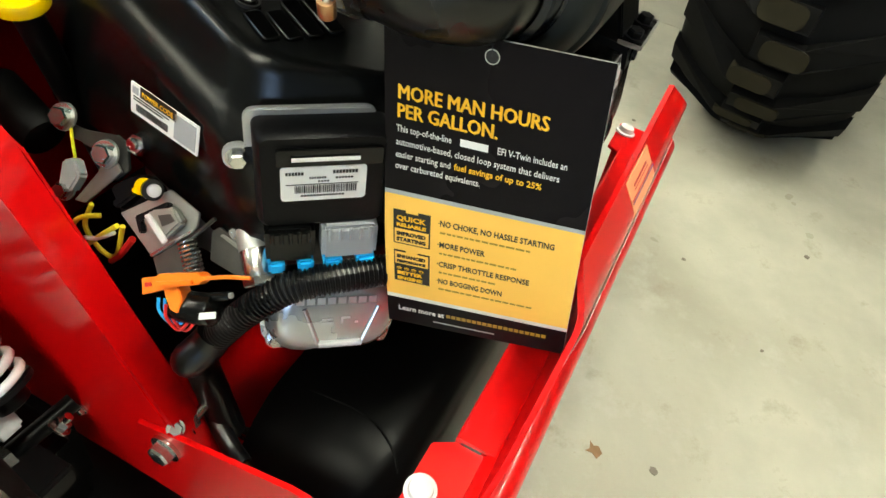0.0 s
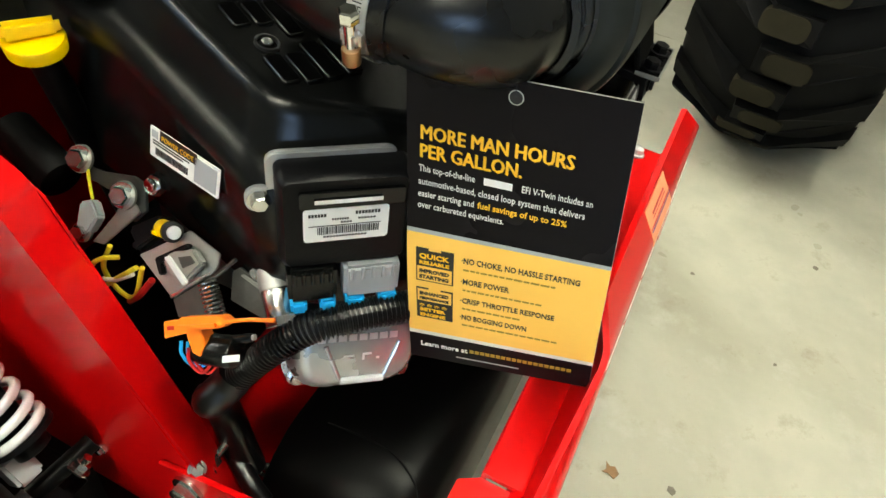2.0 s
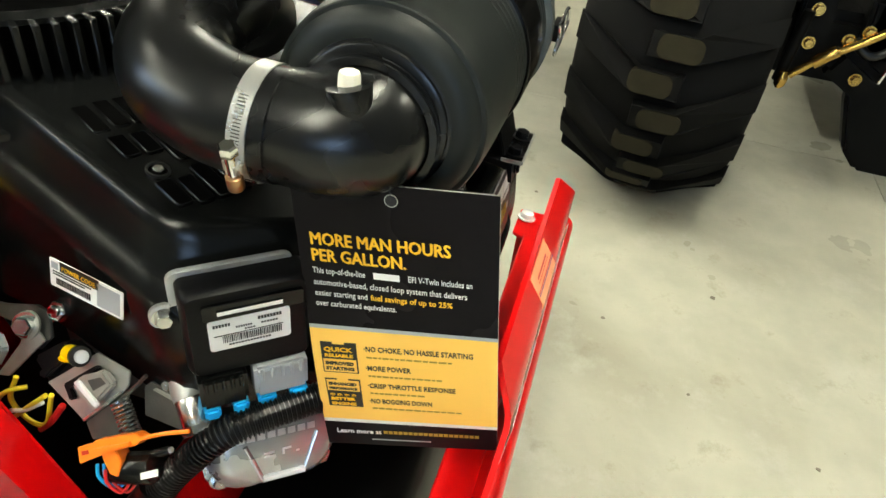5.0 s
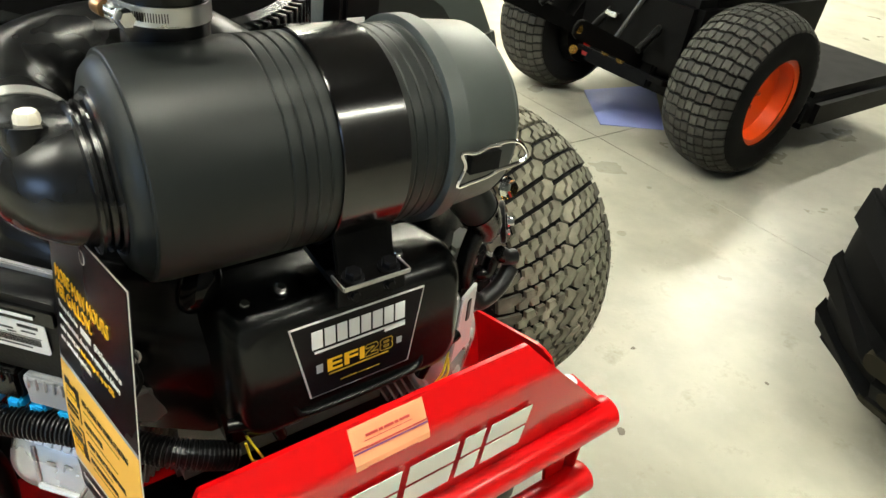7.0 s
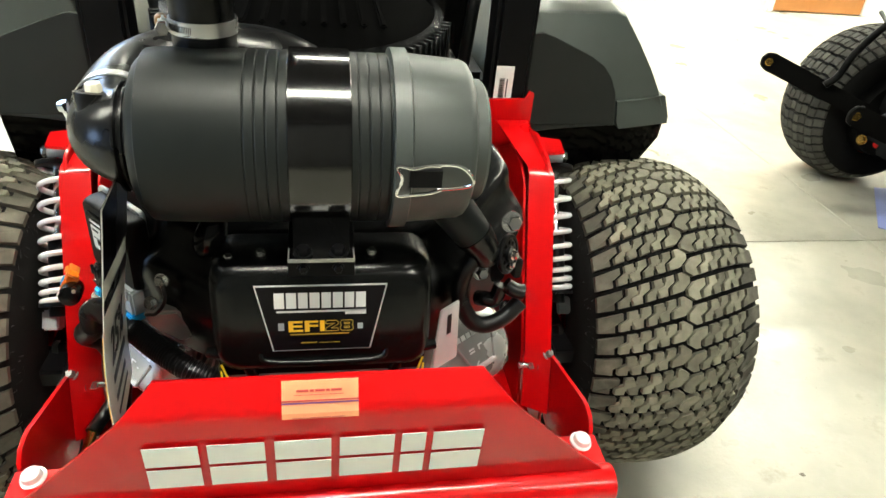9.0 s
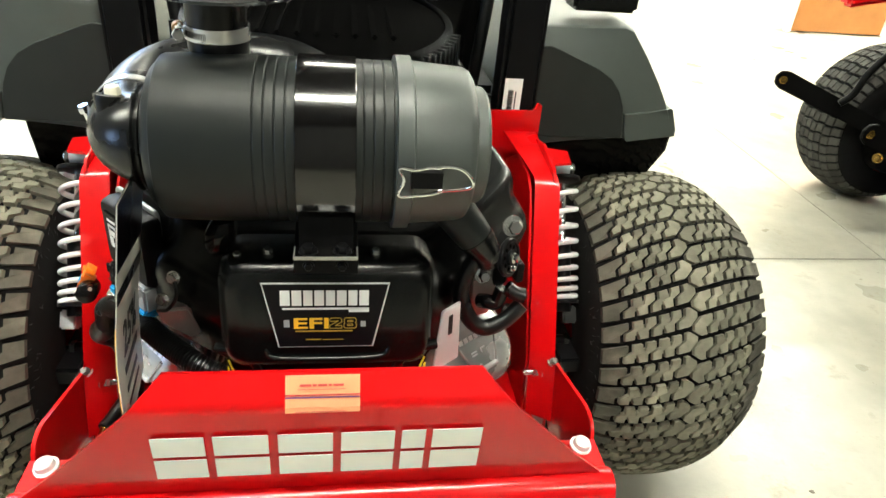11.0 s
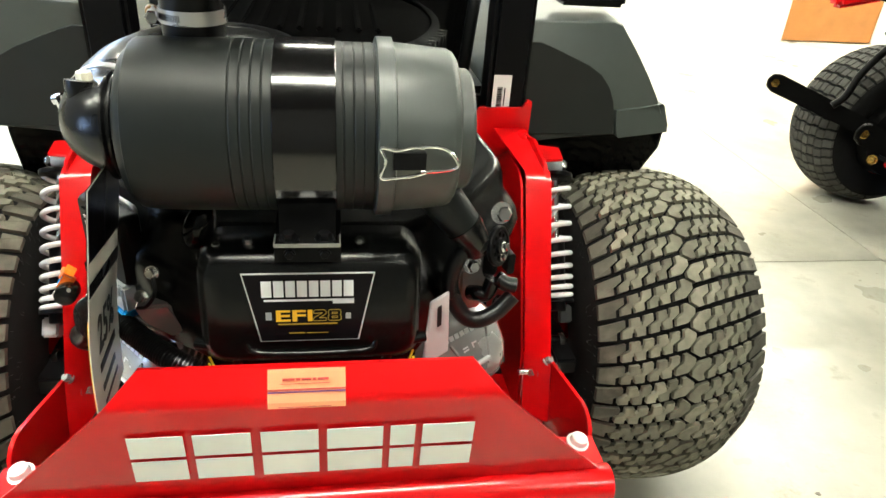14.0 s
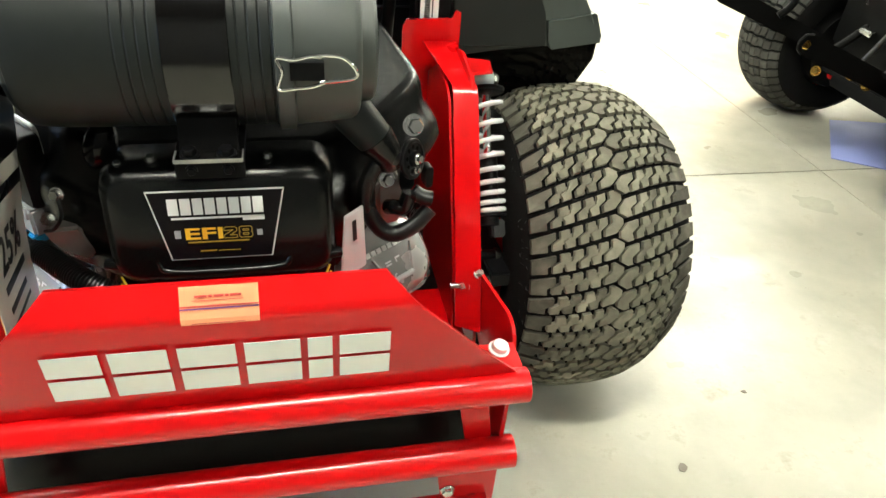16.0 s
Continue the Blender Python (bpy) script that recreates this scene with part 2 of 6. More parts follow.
def spline(points, n=8):
    """Points along a smooth curve through the given ones."""
    P = [Vector(p) for p in points]
    P = [P[0] * 2 - P[1]] + P + [P[-1] * 2 - P[-2]]
    out = []
    for i in range(1, len(P) - 2):
        a, b, c, d = P[i - 1:i + 3]
        for k in range(n):
            t = k / n
            out.append(0.5 * ((2 * b) + (c - a) * t + (2 * a - 5 * b + 4 * c - d) * t * t + (3 * b - a - 3 * c + d) * t ** 3))
    out.append(P[-2])
    return out


def tube(bm, points, r, seg=14, n=8, ribs=0, depth=0.0):
    """A hose or wire along a smooth curve; ribs: corrugations along its length."""
    pts = spline(points, n)
    if ribs:
        length = [0.0]
        for a, b in zip(pts, pts[1:]):
            length.append(length[-1] + (b - a).length)
        m = ribs * 4
        fine = []
        for k in range(m + 1):
            s = length[-1] * k / m
            i = max(j for j in range(len(length)) if length[j] <= s + 1e-9)
            i = min(i, len(pts) - 2)
            f = (s - length[i]) / max(1e-9, length[i + 1] - length[i])
            fine.append(pts[i].lerp(pts[i + 1], f))
        pts = fine
    loops = []
    normal = None
    for i, p in enumerate(pts):
        d = (pts[min(i + 1, len(pts) - 1)] - pts[max(i - 1, 0)]).normalized()
        if normal is None:
            normal = d.orthogonal().normalized()
        normal = (normal - d * normal.dot(d)).normalized()
        side = d.cross(normal)
        rad = r(i / (len(pts) - 1)) if callable(r) else r
        if ribs:
            rad += depth * (1 if i % 4 in (1, 2) else -1)
        loops.append([p + (normal * math.cos(a) + side * math.sin(a)) * rad for a in [2 * math.pi * k / seg for k in range(seg)]])
    return rings(bm, loops)


def prism(bm, outline, at, u, v, depth, bevel=0.0, seg=2):
    """An outline in the plane of u and v at a place, given thickness along u x v."""
    at, u, v = Vector(at), Vector(u), Vector(v)
    w = u.cross(v).normalized() * depth
    a = [bm.verts.new(at + u * x + v * y) for x, y in outline]
    b = [bm.verts.new(at + u * x + v * y + w) for x, y in outline]
    n = len(a)
    fs = [bm.faces.new(a[::-1]), bm.faces.new(b)]
    for i in range(n):
        fs.append(bm.faces.new((a[i], a[(i + 1) % n], b[(i + 1) % n], b[i])))
    if bevel:
        es = {e for f in fs for e in f.edges}
        bmesh.ops.bevel(bm, geom=list(es), offset=bevel, segments=seg, affect="EDGES", clamp_overlap=True)
    return bm


def rounded(w, h, r, n=4, cx=0.0, cy=0.0):
    """The outline of a rounded rectangle."""
    out = []
    for sx, sy, a0 in ((1, 1, 0), (-1, 1, 90), (-1, -1, 180), (1, -1, 270)):
        for k in range(n + 1):
            a = radians(a0 + 90 * k / n)
            out.append((cx + sx * (w / 2 - r) + r * math.cos(a), cy + sy * (h / 2 - r) + r * math.sin(a)))
    return out


def hexbolt(bm, at, axis, r=0.008, h=0.006, washer=True):
    """A hexagon head on a round flange."""
    at, axis = Vector(at), Vector(axis).normalized()
    if washer:
        cyl(bm, at, at + axis * 0.0018, r * 1.35, seg=18)
    lathe(bm, at + axis * 0.0015, axis, [(0, r), (h * 0.8, r), (h, r * 0.85)], 6)
    return bm


def bolt(parent, at, axis, r=0.008, h=0.006, material=None, name="bolt", label=""):
    return part(name, hexbolt(bmesh.new(), at, axis, r, h), material or ZINC, parent, label, 30)


def words(parent, text, at, u, v, size, material, name="lettering", lift=0.0006, width=None, bold=0.0, align="LEFT"):
    """Raised print in the built-in font, on the plane of u and v."""
    cu = bpy.data.curves.new(name, "FONT")
    cu.body, cu.size, cu.extrude, cu.resolution_u, cu.offset, cu.align_x = text, size, 0.00015, 2, bold, align
    tmp = bpy.data.objects.new(name, cu)
    me = bpy.data.meshes.new_from_object(tmp)
    bpy.data.objects.remove(tmp)
    bm = bmesh.new()
    bm.from_mesh(me)
    bpy.data.meshes.remove(me)
    u, v = Vector(u).normalized(), Vector(v).normalized()
    w = u.cross(v)
    if width:
        xs = [q.co.x for q in bm.verts]
        k = width / (max(xs) - min(xs))
        bmesh.ops.scale(bm, vec=(k, 1, 1), verts=bm.verts)
    bm.transform(Matrix.Translation(Vector(at) + w * lift) @ Matrix((u, v, w)).transposed().to_4x4())
    return part(name, bm, material, parent, smooth=0)


def bars(parent, rows, at, u, v, material, name="printed_bar", lift=0.0006):
    """Print that cannot be read: flat bars, given as (x, y, width, height)."""
    bm = bmesh.new()
    u, v = Vector(u).normalized(), Vector(v).normalized()
    w = u.cross(v)
    for x, y, a, b in rows:
        prism(bm, [(x, y), (x + a, y), (x + a, y + b), (x, y + b)], Vector(at) + w * (lift - 0.0003), u, v, 0.0004)
    return part(name, bm, material, parent, smooth=0)


def both(f):
    """Runs a builder for the machine's two sides."""
    return f(-1), f(1)

# ---- hall ----
X0, X1, Y0, Y1 = -5.0, 7.5, -3.0, 5.04
FLOORS = thing("floor", (0, 0, 0), "beige sealed concrete floor with saw-cut joints and stains", "floor", kind="structure")
JX, JOINTS = 1.885, (-0.966, 1.29)
for xa, xb in ((X0, JX - 0.0015), (JX + 0.0015, X1)):
    for ya, yb in ((Y0, JOINTS[0] - 0.0015), (JOINTS[0] + 0.0015, JOINTS[1] - 0.0025), (JOINTS[1] + 0.0025, Y1)):
        part("slab", box(bmesh.new(), ((xa + xb) / 2, (ya + yb) / 2, -0.06), (xb - xa, yb - ya, 0.12)), CONCRETE, FLOORS)
part("joint_filler", box(bmesh.new(), ((X0 + X1) / 2, (Y0 + Y1) / 2, -0.09), (X1 - X0 - 0.02, Y1 - Y0 - 0.02, 0.16)), SPOT, FLOORS)


def wall(name, c, size, label, material=None):
    w = part(name, box(bmesh.new(), c, size), material or LOWWALL, None, label, kind="structure")
    w["category"] = "wall"
    return w


H = CEILING
# South wall is unseen, set near and dark to cut bounce on the canister.
wall("wall_south", ((X0 + X1) / 2, Y0 - 0.1, H / 2), (X1 - X0, 0.2, H), "unseen grey clad hall wall")
wall("wall_east", (X1 + 0.1, (Y0 + Y1) / 2, H / 2), (0.2, Y1 - Y0 + 0.4, H), "unseen grey clad hall wall")


def window_wall(name, along, at, depth, ends, hole, material, label, window, window_label):
    """A wall along x or y with one open window: pieces round the hole, and a white frame in it."""
    (a0, a1), (w0, w1, z0, z1) = ends, hole

    def put(bm, p0, p1, q0, q1, thick):
        c, d = (p0 + p1) / 2, p1 - p0
        place, size = ((c, at, (q0 + q1) / 2), (d, thick, q1 - q0)) if along == "x" else ((at, c, (q0 + q1) / 2), (thick, d, q1 - q0))
        return box(bm, place, size)

    bm = bmesh.new()
    for p0, p1, q0, q1 in ((a0, w0, 0, H), (w1, a1, 0, H), (w0, w1, 0, z0), (w0, w1, z1, H)):
        put(bm, p0, p1, q0, q1, depth)
    tagged(part(name, bm, material, None), label, "wall", kind="structure")
    base = ((w0 + w1) / 2, at, z0) if along == "x" else (at, (w0 + w1) / 2, z0)
    t = thing(window, base, window_label, "window", kind="structure")
    for p in (w0 + 0.03, (w0 + w1) / 2, w1 - 0.03):
        part("window_frame", put(bmesh.new(), p - 0.03, p + 0.03, z0, z1, 0.08), PAINT, t)
    for z in (z0 + 0.03, z1 - 0.03):
        part("window_frame", put(bmesh.new(), w0 + 0.01, w1 - 0.01, z - 0.03, z + 0.03, 0.07), PAINT, t)


window_wall("wall_west", "y", X0 - 0.1, 0.2, (Y0 - 0.2, Y1 + 0.2), (-2.3, -0.7, 0.8, 2.2), LOWWALL, "unseen grey clad hall wall with a daylight window", "window_1", "daylight window in the grey hall wall")
window_wall("wall_north", "x", Y1 + 0.1, 0.2, (X0, X1), (-4.4, -2.0, 1.9, 3.0), PAINT, "white painted hall wall behind the machines", "window_2", "high daylight window in the white hall wall")
tagged(part("ceiling", box(bmesh.new(), ((X0 + X1) / 2, (Y0 + Y1) / 2, H + 0.1), (X1 - X0 + 0.4, Y1 - Y0 + 0.4, 0.2)), CEILPAINT, None), "dark painted flat hall ceiling", "ceiling", kind="structure")

DOOR = thing("door_1", (4.235, Y1, 0), "orange-brown wooden door in the white wall", "door", kind="structure")
part("leaf", box(bmesh.new(), (4.235, Y1 - 0.022, 1.03), (0.86, 0.04, 2.04), bevel=0.004), WOOD, DOOR)
for dx in (-0.46, 0.46):
    part("jamb", box(bmesh.new(), (4.235 + dx, Y1 - 0.03, 1.05), (0.055, 0.058, 2.1), bevel=0.004), PAINT, DOOR)
part("handle", cyl(bmesh.new(), (4.57, Y1 - 0.05, 1.0), (4.45, Y1 - 0.05, 1.0), 0.01), ZINC, DOOR)


def strip_light():
    t = thing("ceiling_light", (0, 0, H), "unseen white ceiling strip light with a glowing diffuser", "ceiling light", group="rows of ceiling lights")
    part("housing", box(bmesh.new(), (0, 0, H - 0.03), (2.4, 0.2, 0.06), bevel=0.008), PAINT, t)
    part("diffuser", box(bmesh.new(), (0, 0, H - 0.075), (2.34, 0.15, 0.028), bevel=0.01), TUBE, t)
    return t


LAMP = strip_light()
first = True
# Added fill, unseen: first strip for the tag, last two for the far wall.
for x, y in ((-2.8, 0.25), (-3.6, 4.45), (-0.55, 3.2), (1.9, 4.45), (3.9, 4.45), (6.2, 4.45), (5.1, 3.9), (6.1, 2.3)):
    if first:
        LAMP.location = (x, y, H)
        first = False
    else:
        copy_thing(LAMP, Matrix.Translation((x, y, H)))

# The last of these half-length strips is added fill for the right upright.
for x, y in ((0.3, -0.42), (-0.2, -0.5), (1.9, -2.7)):
    copy_thing(LAMP, Matrix.Translation((x, y, H)) @ Matrix.Diagonal((0.5, 1, 1, 1)))

# ---- machine: frame, bumper, wheels ----
BUMP = thing("rear_bumper", (0, 0, 0.3), "glossy red steel bumper plate with tube bars and white blocks", "bumper")
# face plate, folded back along its top


def plate_mesh():
    bm = bmesh.new()
    th = 0.005
    row = lambda y, z, x: ((-x, y, z), (x, y, z))
    prof = [(-0.004, 0.508, 0.308), (-0.012, 0.55, 0.266), (-0.018, 0.628, 0.189), (-0.0165, 0.636, 0.181), (-0.012, 0.643, 0.174), (0.002, 0.664, 0.153)]
    f = [[bm.verts.new(p) for p in row(y, z, x)] for y, z, x in prof]
    b = [[bm.verts.new(p) for p in row(y + th, z - 0.001, x)] for y, z, x in prof]
    for a, c in zip(f, f[1:]):
        bm.faces.new((a[0], a[1], c[1], c[0]))
    for a, c in zip(b, b[1:]):
        bm.faces.new((a[1], a[0], c[0], c[1]))
    loop_f = [r[0] for r in f] + [r[1] for r in reversed(f)]
    loop_b = [r[0] for r in b] + [r[1] for r in reversed(b)]
    n = len(loop_f)
    for i in range(n):
        bm.faces.new((loop_f[i], loop_b[i], loop_b[(i + 1) % n], loop_f[(i + 1) % n]))
    return bm


part("face_plate", plate_mesh(), RED, BUMP, smooth=30)


def bar(z, y, half, r=0.0205):
    bm = bmesh.new()
    lathe(bm, (-half, y, z), (1, 0, 0), [(0.0, r - 0.005), (0.0, r - 0.0006), (0.0006, r), (2 * half - 0.0006, r), (2 * half, r - 0.0006), (2 * half, r - 0.005), (2 * half - 0.02, r - 0.005)], 36)
    return part("tube_bar", bm, RED, BUMP)


bar(0.492, -0.006, 0.318)
bar(0.374, -0.006, 0.316)
bar(0.266, -0.006, 0.292)
for sx in (-1, 1):
    gus = part("gusset", prism(bmesh.new(), [(0.218 * sx, 0.385), (0.303 * sx, 0.385), (0.303 * sx, 0.245), (0.236 * sx, 0.245)], (0, 0.004, 0), (1, 0, 0), (0, 0, 1), 0.005, 0.001), RED, BUMP)
    part("upper_gusset", prism(bmesh.new(), [(0.241 * sx, 0.475), (0.276 * sx, 0.475), (0.291 * sx, 0.386), (0.257 * sx, 0.386)], (0, 0.012, 0), (1, 0, 0), (0, 0, 1), 0.005, 0.001), RED, BUMP)
    part("strut", box(bmesh.new(), (0.3015 * sx, 0.026, 0.425), (0.005, 0.05, 0.12), bevel=0.001), RED, BUMP)
    for x, z in ((0.239, 0.302), (0.272, 0.278)):
        bolt(gus, (x * sx, -0.001, z), (0, -1, 0), 0.0075, 0.006)
FU = Vector((1, 0, 0))
FV = Vector((0, -0.0063, 0.0777)).normalized()
FAT = Vector((0, -0.0134, 0.5445))
X = [(-0.166, 0.049), (-0.109, 0.052), (-0.048, 0.053), (0.013, 0.053), (0.073, 0.024), (0.104, 0.051)]
for x, w in X:
    bm = bmesh.new()
    for y0, y1 in ((0.0, 0.0275), (0.0325, 0.06)):
        s = 0.06
        prism(bm, [(x + s * y0 * 0.1, y0), (x + w + s * y0 * 0.1, y0), (x + w + s * y1 * 0.1, y1), (x + s * y1 * 0.1, y1)], FAT + Vector((0, -0.0012, 0)), FU, FV, 0.0006)
    part("logo_block", bm, LETTER, BUMP, "white vinyl block", smooth=0)
STK = thing("warning_sticker", (0, -0.02, 0.64), "peach warning sticker folded over the bumper's top edge", "sticker")
SV = Vector((0, 0.014, 0.021)).normalized()
part("film", rings(bmesh.new(), [[(x, -0.0184, 0.6305), (x, -0.0172, 0.6362), (x, -0.0128, 0.6432), (x, -0.0005, 0.6615), (x, 0.0005, 0.6615), (x, -0.0118, 0.6432), (x, -0.0160, 0.6362), (x, -0.0172, 0.6305)] for x in (-0.0395, 0.031)]), PEACH, STK, smooth=0)
for x, y, w, h in ((-0.026, 0.0120, 0.011, 0.0022), (-0.014, 0.0120, 0.004, 0.0022), (-0.009, 0.0120, 0.009, 0.0022), (0.001, 0.0120, 0.0035, 0.0022), (0.0055, 0.0120, 0.01, 0.0022), (-0.028, 0.0090, 0.045, 0.0005)):
    bars(STK, [(x, y, w, h)], (0, -0.0132, 0.643), FU, SV, REDINK, lift=0.0008)
bars(STK, [(-0.0395, 0.0012, 0.0705, 0.0010)], (0, -0.0132, 0.643), FU, SV, PURPLE, "coloured_stripe", lift=0.0008)
bars(STK, [(-0.0395, 0.0034, 0.0705, 0.0012)], (0, -0.0132, 0.643), FU, SV, REDINK, "coloured_stripe", lift=0.0008)
for x, w in ((-0.03, 0.014), (-0.015, 0.02), (0.006, 0.012)):
    bars(STK, [(x, 0.0012, w, 0.0008)], (0, -0.0187, 0.6310), FU, FV, REDINK, lift=0.0006)

FRAME = thing("riding_mower", (0, 0.3, 0.0), "red and black riding mower on wide dusty turf tyres", "mower")


def side_plates(s):
    """Upright, its rear flange, the bracket towards the bumper and the roll-bar socket of one side."""
    xo, xi = 0.333 * s, 0.298 * s
    X_ = Vector((0, 1, 0)), Vector((0, 0, 1))
    outline = [(0.235, 0.30), (0.262, 0.44), (0.387, 0.684), (0.402, 0.702), (0.47, 0.716), (0.60, 0.69), (0.62, 0.30)]
    part("upright_plate", prism(bmesh.new(), outline, (xo - (0.005 if s > 0 else 0), 0, 0), *X_, 0.005, 0.0012), RED, FRAME)
    # rear flange, following the lean of the upright, then running in to the roll-bar socket
    bm = bmesh.new()
    path = [(0.225, 0.36, 0.298, 0.333, 0.022), (0.25, 0.44, 0.298, 0.333, 0.022), (0.381, 0.682, 0.301, 0.336, 0.012), (0.396, 0.691, 0.30, 0.336, 0.006), (0.54, 0.709, 0.28, 0.334, 0)]
    t = 0.005
    rings(bm, [[Vector((a * s, y + k, z)), Vector((b * s, y, z)), Vector((b * s, y + t, z - 0.002)), Vector((a * s, y + k + t, z - 0.002))] for y, z, a, b, k in path])
    part("rear_flange", bm, RED, FRAME)
    part("inner_plate", prism(bmesh.new(), [(0.262, 0.34), (0.284, 0.44), (0.398, 0.668), (0.43, 0.686), (0.50, 0.686), (0.62, 0.62), (0.62, 0.33)], (0.296 * s, 0, 0), *X_, 0.004, 0.001), RED, FRAME)
    # bracket to the bumper
    part("bumper_bracket", prism(bmesh.new(), [(0.300, 0.437), (0.270, 0.446), (0.134, 0.4815), (0.119, 0.483), (0.105, 0.479), (0.095, 0.469), (0.090, 0.452), (0.095, 0.41), (0.13, 0.36), (0.2, 0.33), (0.300, 0.36)], (0.3388 * s - (0.005 if s > 0 else 0), 0, 0), *X_, 0.005, 0.001), RED, FRAME)
    part("corner_tab", prism(bmesh.new(), [(0.2435 * s, 0.004), (0.317 * s, 0.004), (0.317 * s, 0.0535), (0.254 * s, 0.0535), (0.2435 * s, 0.0368)], (0, 0, 0.499), (1, 0, 0), (0, 1, 0), 0.005, 0.001), RED, FRAME)
    cb = bmesh.new()
    lathe(cb, (0.296 * s, 0.042, 0.504), (0.15 * s, -0.1, 1), [(0, 0.0135), (0.002, 0.0135), (0.003, 0.0105), (0.009, 0.0095), (0.011, 0.007), (0.0115, 0)], 20)
    part("carriage_bolt", cb, SPRING, FRAME)
    # socket plate of the roll bar
    part("socket_plate", prism(bmesh.new(), [(0.25 * s, 0.52), (0.345 * s, 0.52), (0.345 * s, 0.748), (0.337 * s, 0.752), (0.33 * s, 0.737), (0.257 * s, 0.737), (0.25 * s, 0.725)], (0, 0.566, 0), (1, 0, 0), (0, 0, 1), 0.006, 0.001), RED, FRAME)
    part("shock_mount", prism(bmesh.new(), [(0.333 * s, 0.47), (0.384 * s, 0.48), (0.392 * s, 0.53), (0.333 * s, 0.55)], (0, 0, 0.676), (1, 0, 0), (0, 1, 0), 0.005, 0.001), RED, FRAME)
    # through bolt with washers and nut
    bm = bmesh.new()
    cyl(bm, (0.29 * s, 0.267, 0.424), (0.35 * s, 0.267, 0.424), 0.005)
    cyl(bm, (0.3425 * s, 0.267, 0.424), (0.3389 * s, 0.267, 0.424), 0.0155)
    cyl(bm, (0.3205 * s, 0.267, 0.424), (0.316 * s, 0.267, 0.424), 0.012)
    lathe(bm, (0.316 * s, 0.267, 0.424), (-s, 0, 0), [(0, 0.0092), (0.01, 0.0092), (0.012, 0.0075)], 6)
    lathe(bm, (0.3425 * s, 0.267, 0.424), (s, 0, 0), [(0, 0.0118), (0.008, 0.0118), (0.01, 0.0098)], 6)
    part("through_bolt", bm, ZINC, FRAME)
    bolt(FRAME, (0.330 * s, 0.262, 0.447), (s * 0.35, -0.5, 0.8), 0.006, 0.008, GREYSTEEL)
    bolt(FRAME, (0.333 * s, 0.388, 0.376), (s, 0, 0), 0.005, 0.005)
    bolt(FRAME, (0.264 * s, 0.245, 0.352), (0, 0, 1), 0.006, 0.006)
    part("floor_rail", box(bmesh.new(), (0.255 * s, 0.36, 0.335), (0.12, 0.5, 0.006), bevel=0.001), RED, FRAME)
    # stub bolts below the shock
    bm = bmesh.new()
    part("stub_sleeve", cyl(bmesh.new(), (0.335 * s, 0.395, 0.385), (0.40 * s, 0.405, 0.375), 0.0095), SATIN, FRAME)
    cyl(bm, (0.40 * s, 0.405, 0.375), (0.425 * s, 0.409, 0.371), 0.005)
    lathe(bm, (0.40 * s, 0.405, 0.375), (s, 0.1, -0.1), [(0, 0.0125), (0.009, 0.0125), (0.011, 0.01)], 6)
    part("stub_bolt", bm, ZINC, FRAME)


both(side_plates)
part("cross_channel", rings(bmesh.new(), [[(x, 0.002, 0.511), (x, 0.035, 0.511), (x, 0.0372, 0.509), (x, 0.0372, 0.47), (x, 0.0322, 0.47), (x, 0.0322, 0.506), (x, 0.002, 0.506)] for x in (-0.243, 0.243)]), RED, FRAME)
part("rear_axle_beam", box(bmesh.new(), (0, 0.56, 0.36), (0.66, 0.08, 0.06), bevel=0.006), SATIN, FRAME)
part("front_bulkhead", box(bmesh.new(), (0, 0.632, 0.47), (0.66, 0.006, 0.38), bevel=0.001), RED, FRAME)
part("engine_deck", box(bmesh.new(), (0, 0.285, 0.342), (0.59, 0.15, 0.006), bevel=0.001), RED, FRAME)
part("under_deck", box(bmesh.new(), (0, 0.495, 0.342), (0.59, 0.268, 0.006), bevel=0.001), DARKBODY, FRAME)
part("body_deck", box(bmesh.new(), (0, 0.76, 0.56), (0.86, 0.24, 0.05), bevel=0.01), SATIN, FRAME)
for sx in (-1, 1):
    part("wheel_motor", box(bmesh.new(), (0.372 * sx, 0.55, 0.27), (0.08, 0.30, 0.16), bevel=0.02, seg=3), SATIN, FRAME)
    part("belly_pan", box(bmesh.new(), (0.355 * sx, 0.46, 0.215), (0.10, 0.30, 0.006), bevel=0.001), SATIN, FRAME)
    part("inner_guard", box(bmesh.new(), (0.403 * sx, 0.52, 0.21), (0.014, 0.36, 0.16), bevel=0.006), SATIN, FRAME)

BOX = thing("muffler_shield", (0, 0.18, 0.2), "large satin black sheet-metal muffler shield", "muffler")
part("shell", rings(bmesh.new(), [[(x, 0.064 + k, 0.245), (x, 0.068 + k, zt - 0.045), (x, 0.074 + k, zt - 0.022), (x, 0.084 + k, zt - 0.008), (x, 0.105 + k * 0.6, zt - 0.001), (x, 0.16, zt), (x, 0.222 - k * 0.4, zt), (x, 0.242 - k * 0.4, zt - 0.012), (x, 0.248 - k * 0.4, 0.245)] for x, zt, k in ((-0.314, 0.30, 0.028), (-0.311, 0.325, 0.022), (-0.300, 0.348, 0.014), (-0.280, 0.370, 0.008), (-0.255, 0.387, 0.003), (-0.228, 0.397, 0), (-0.205, 0.400, 0), (0.205, 0.400, 0), (0.228, 0.397, 0), (0.255, 0.387, 0.003), (0.280, 0.370, 0.008), (0.300, 0.348, 0.014), (0.311, 0.325, 0.022), (0.314, 0.30, 0.028))]), MUFFLER, BOX, smooth=50)
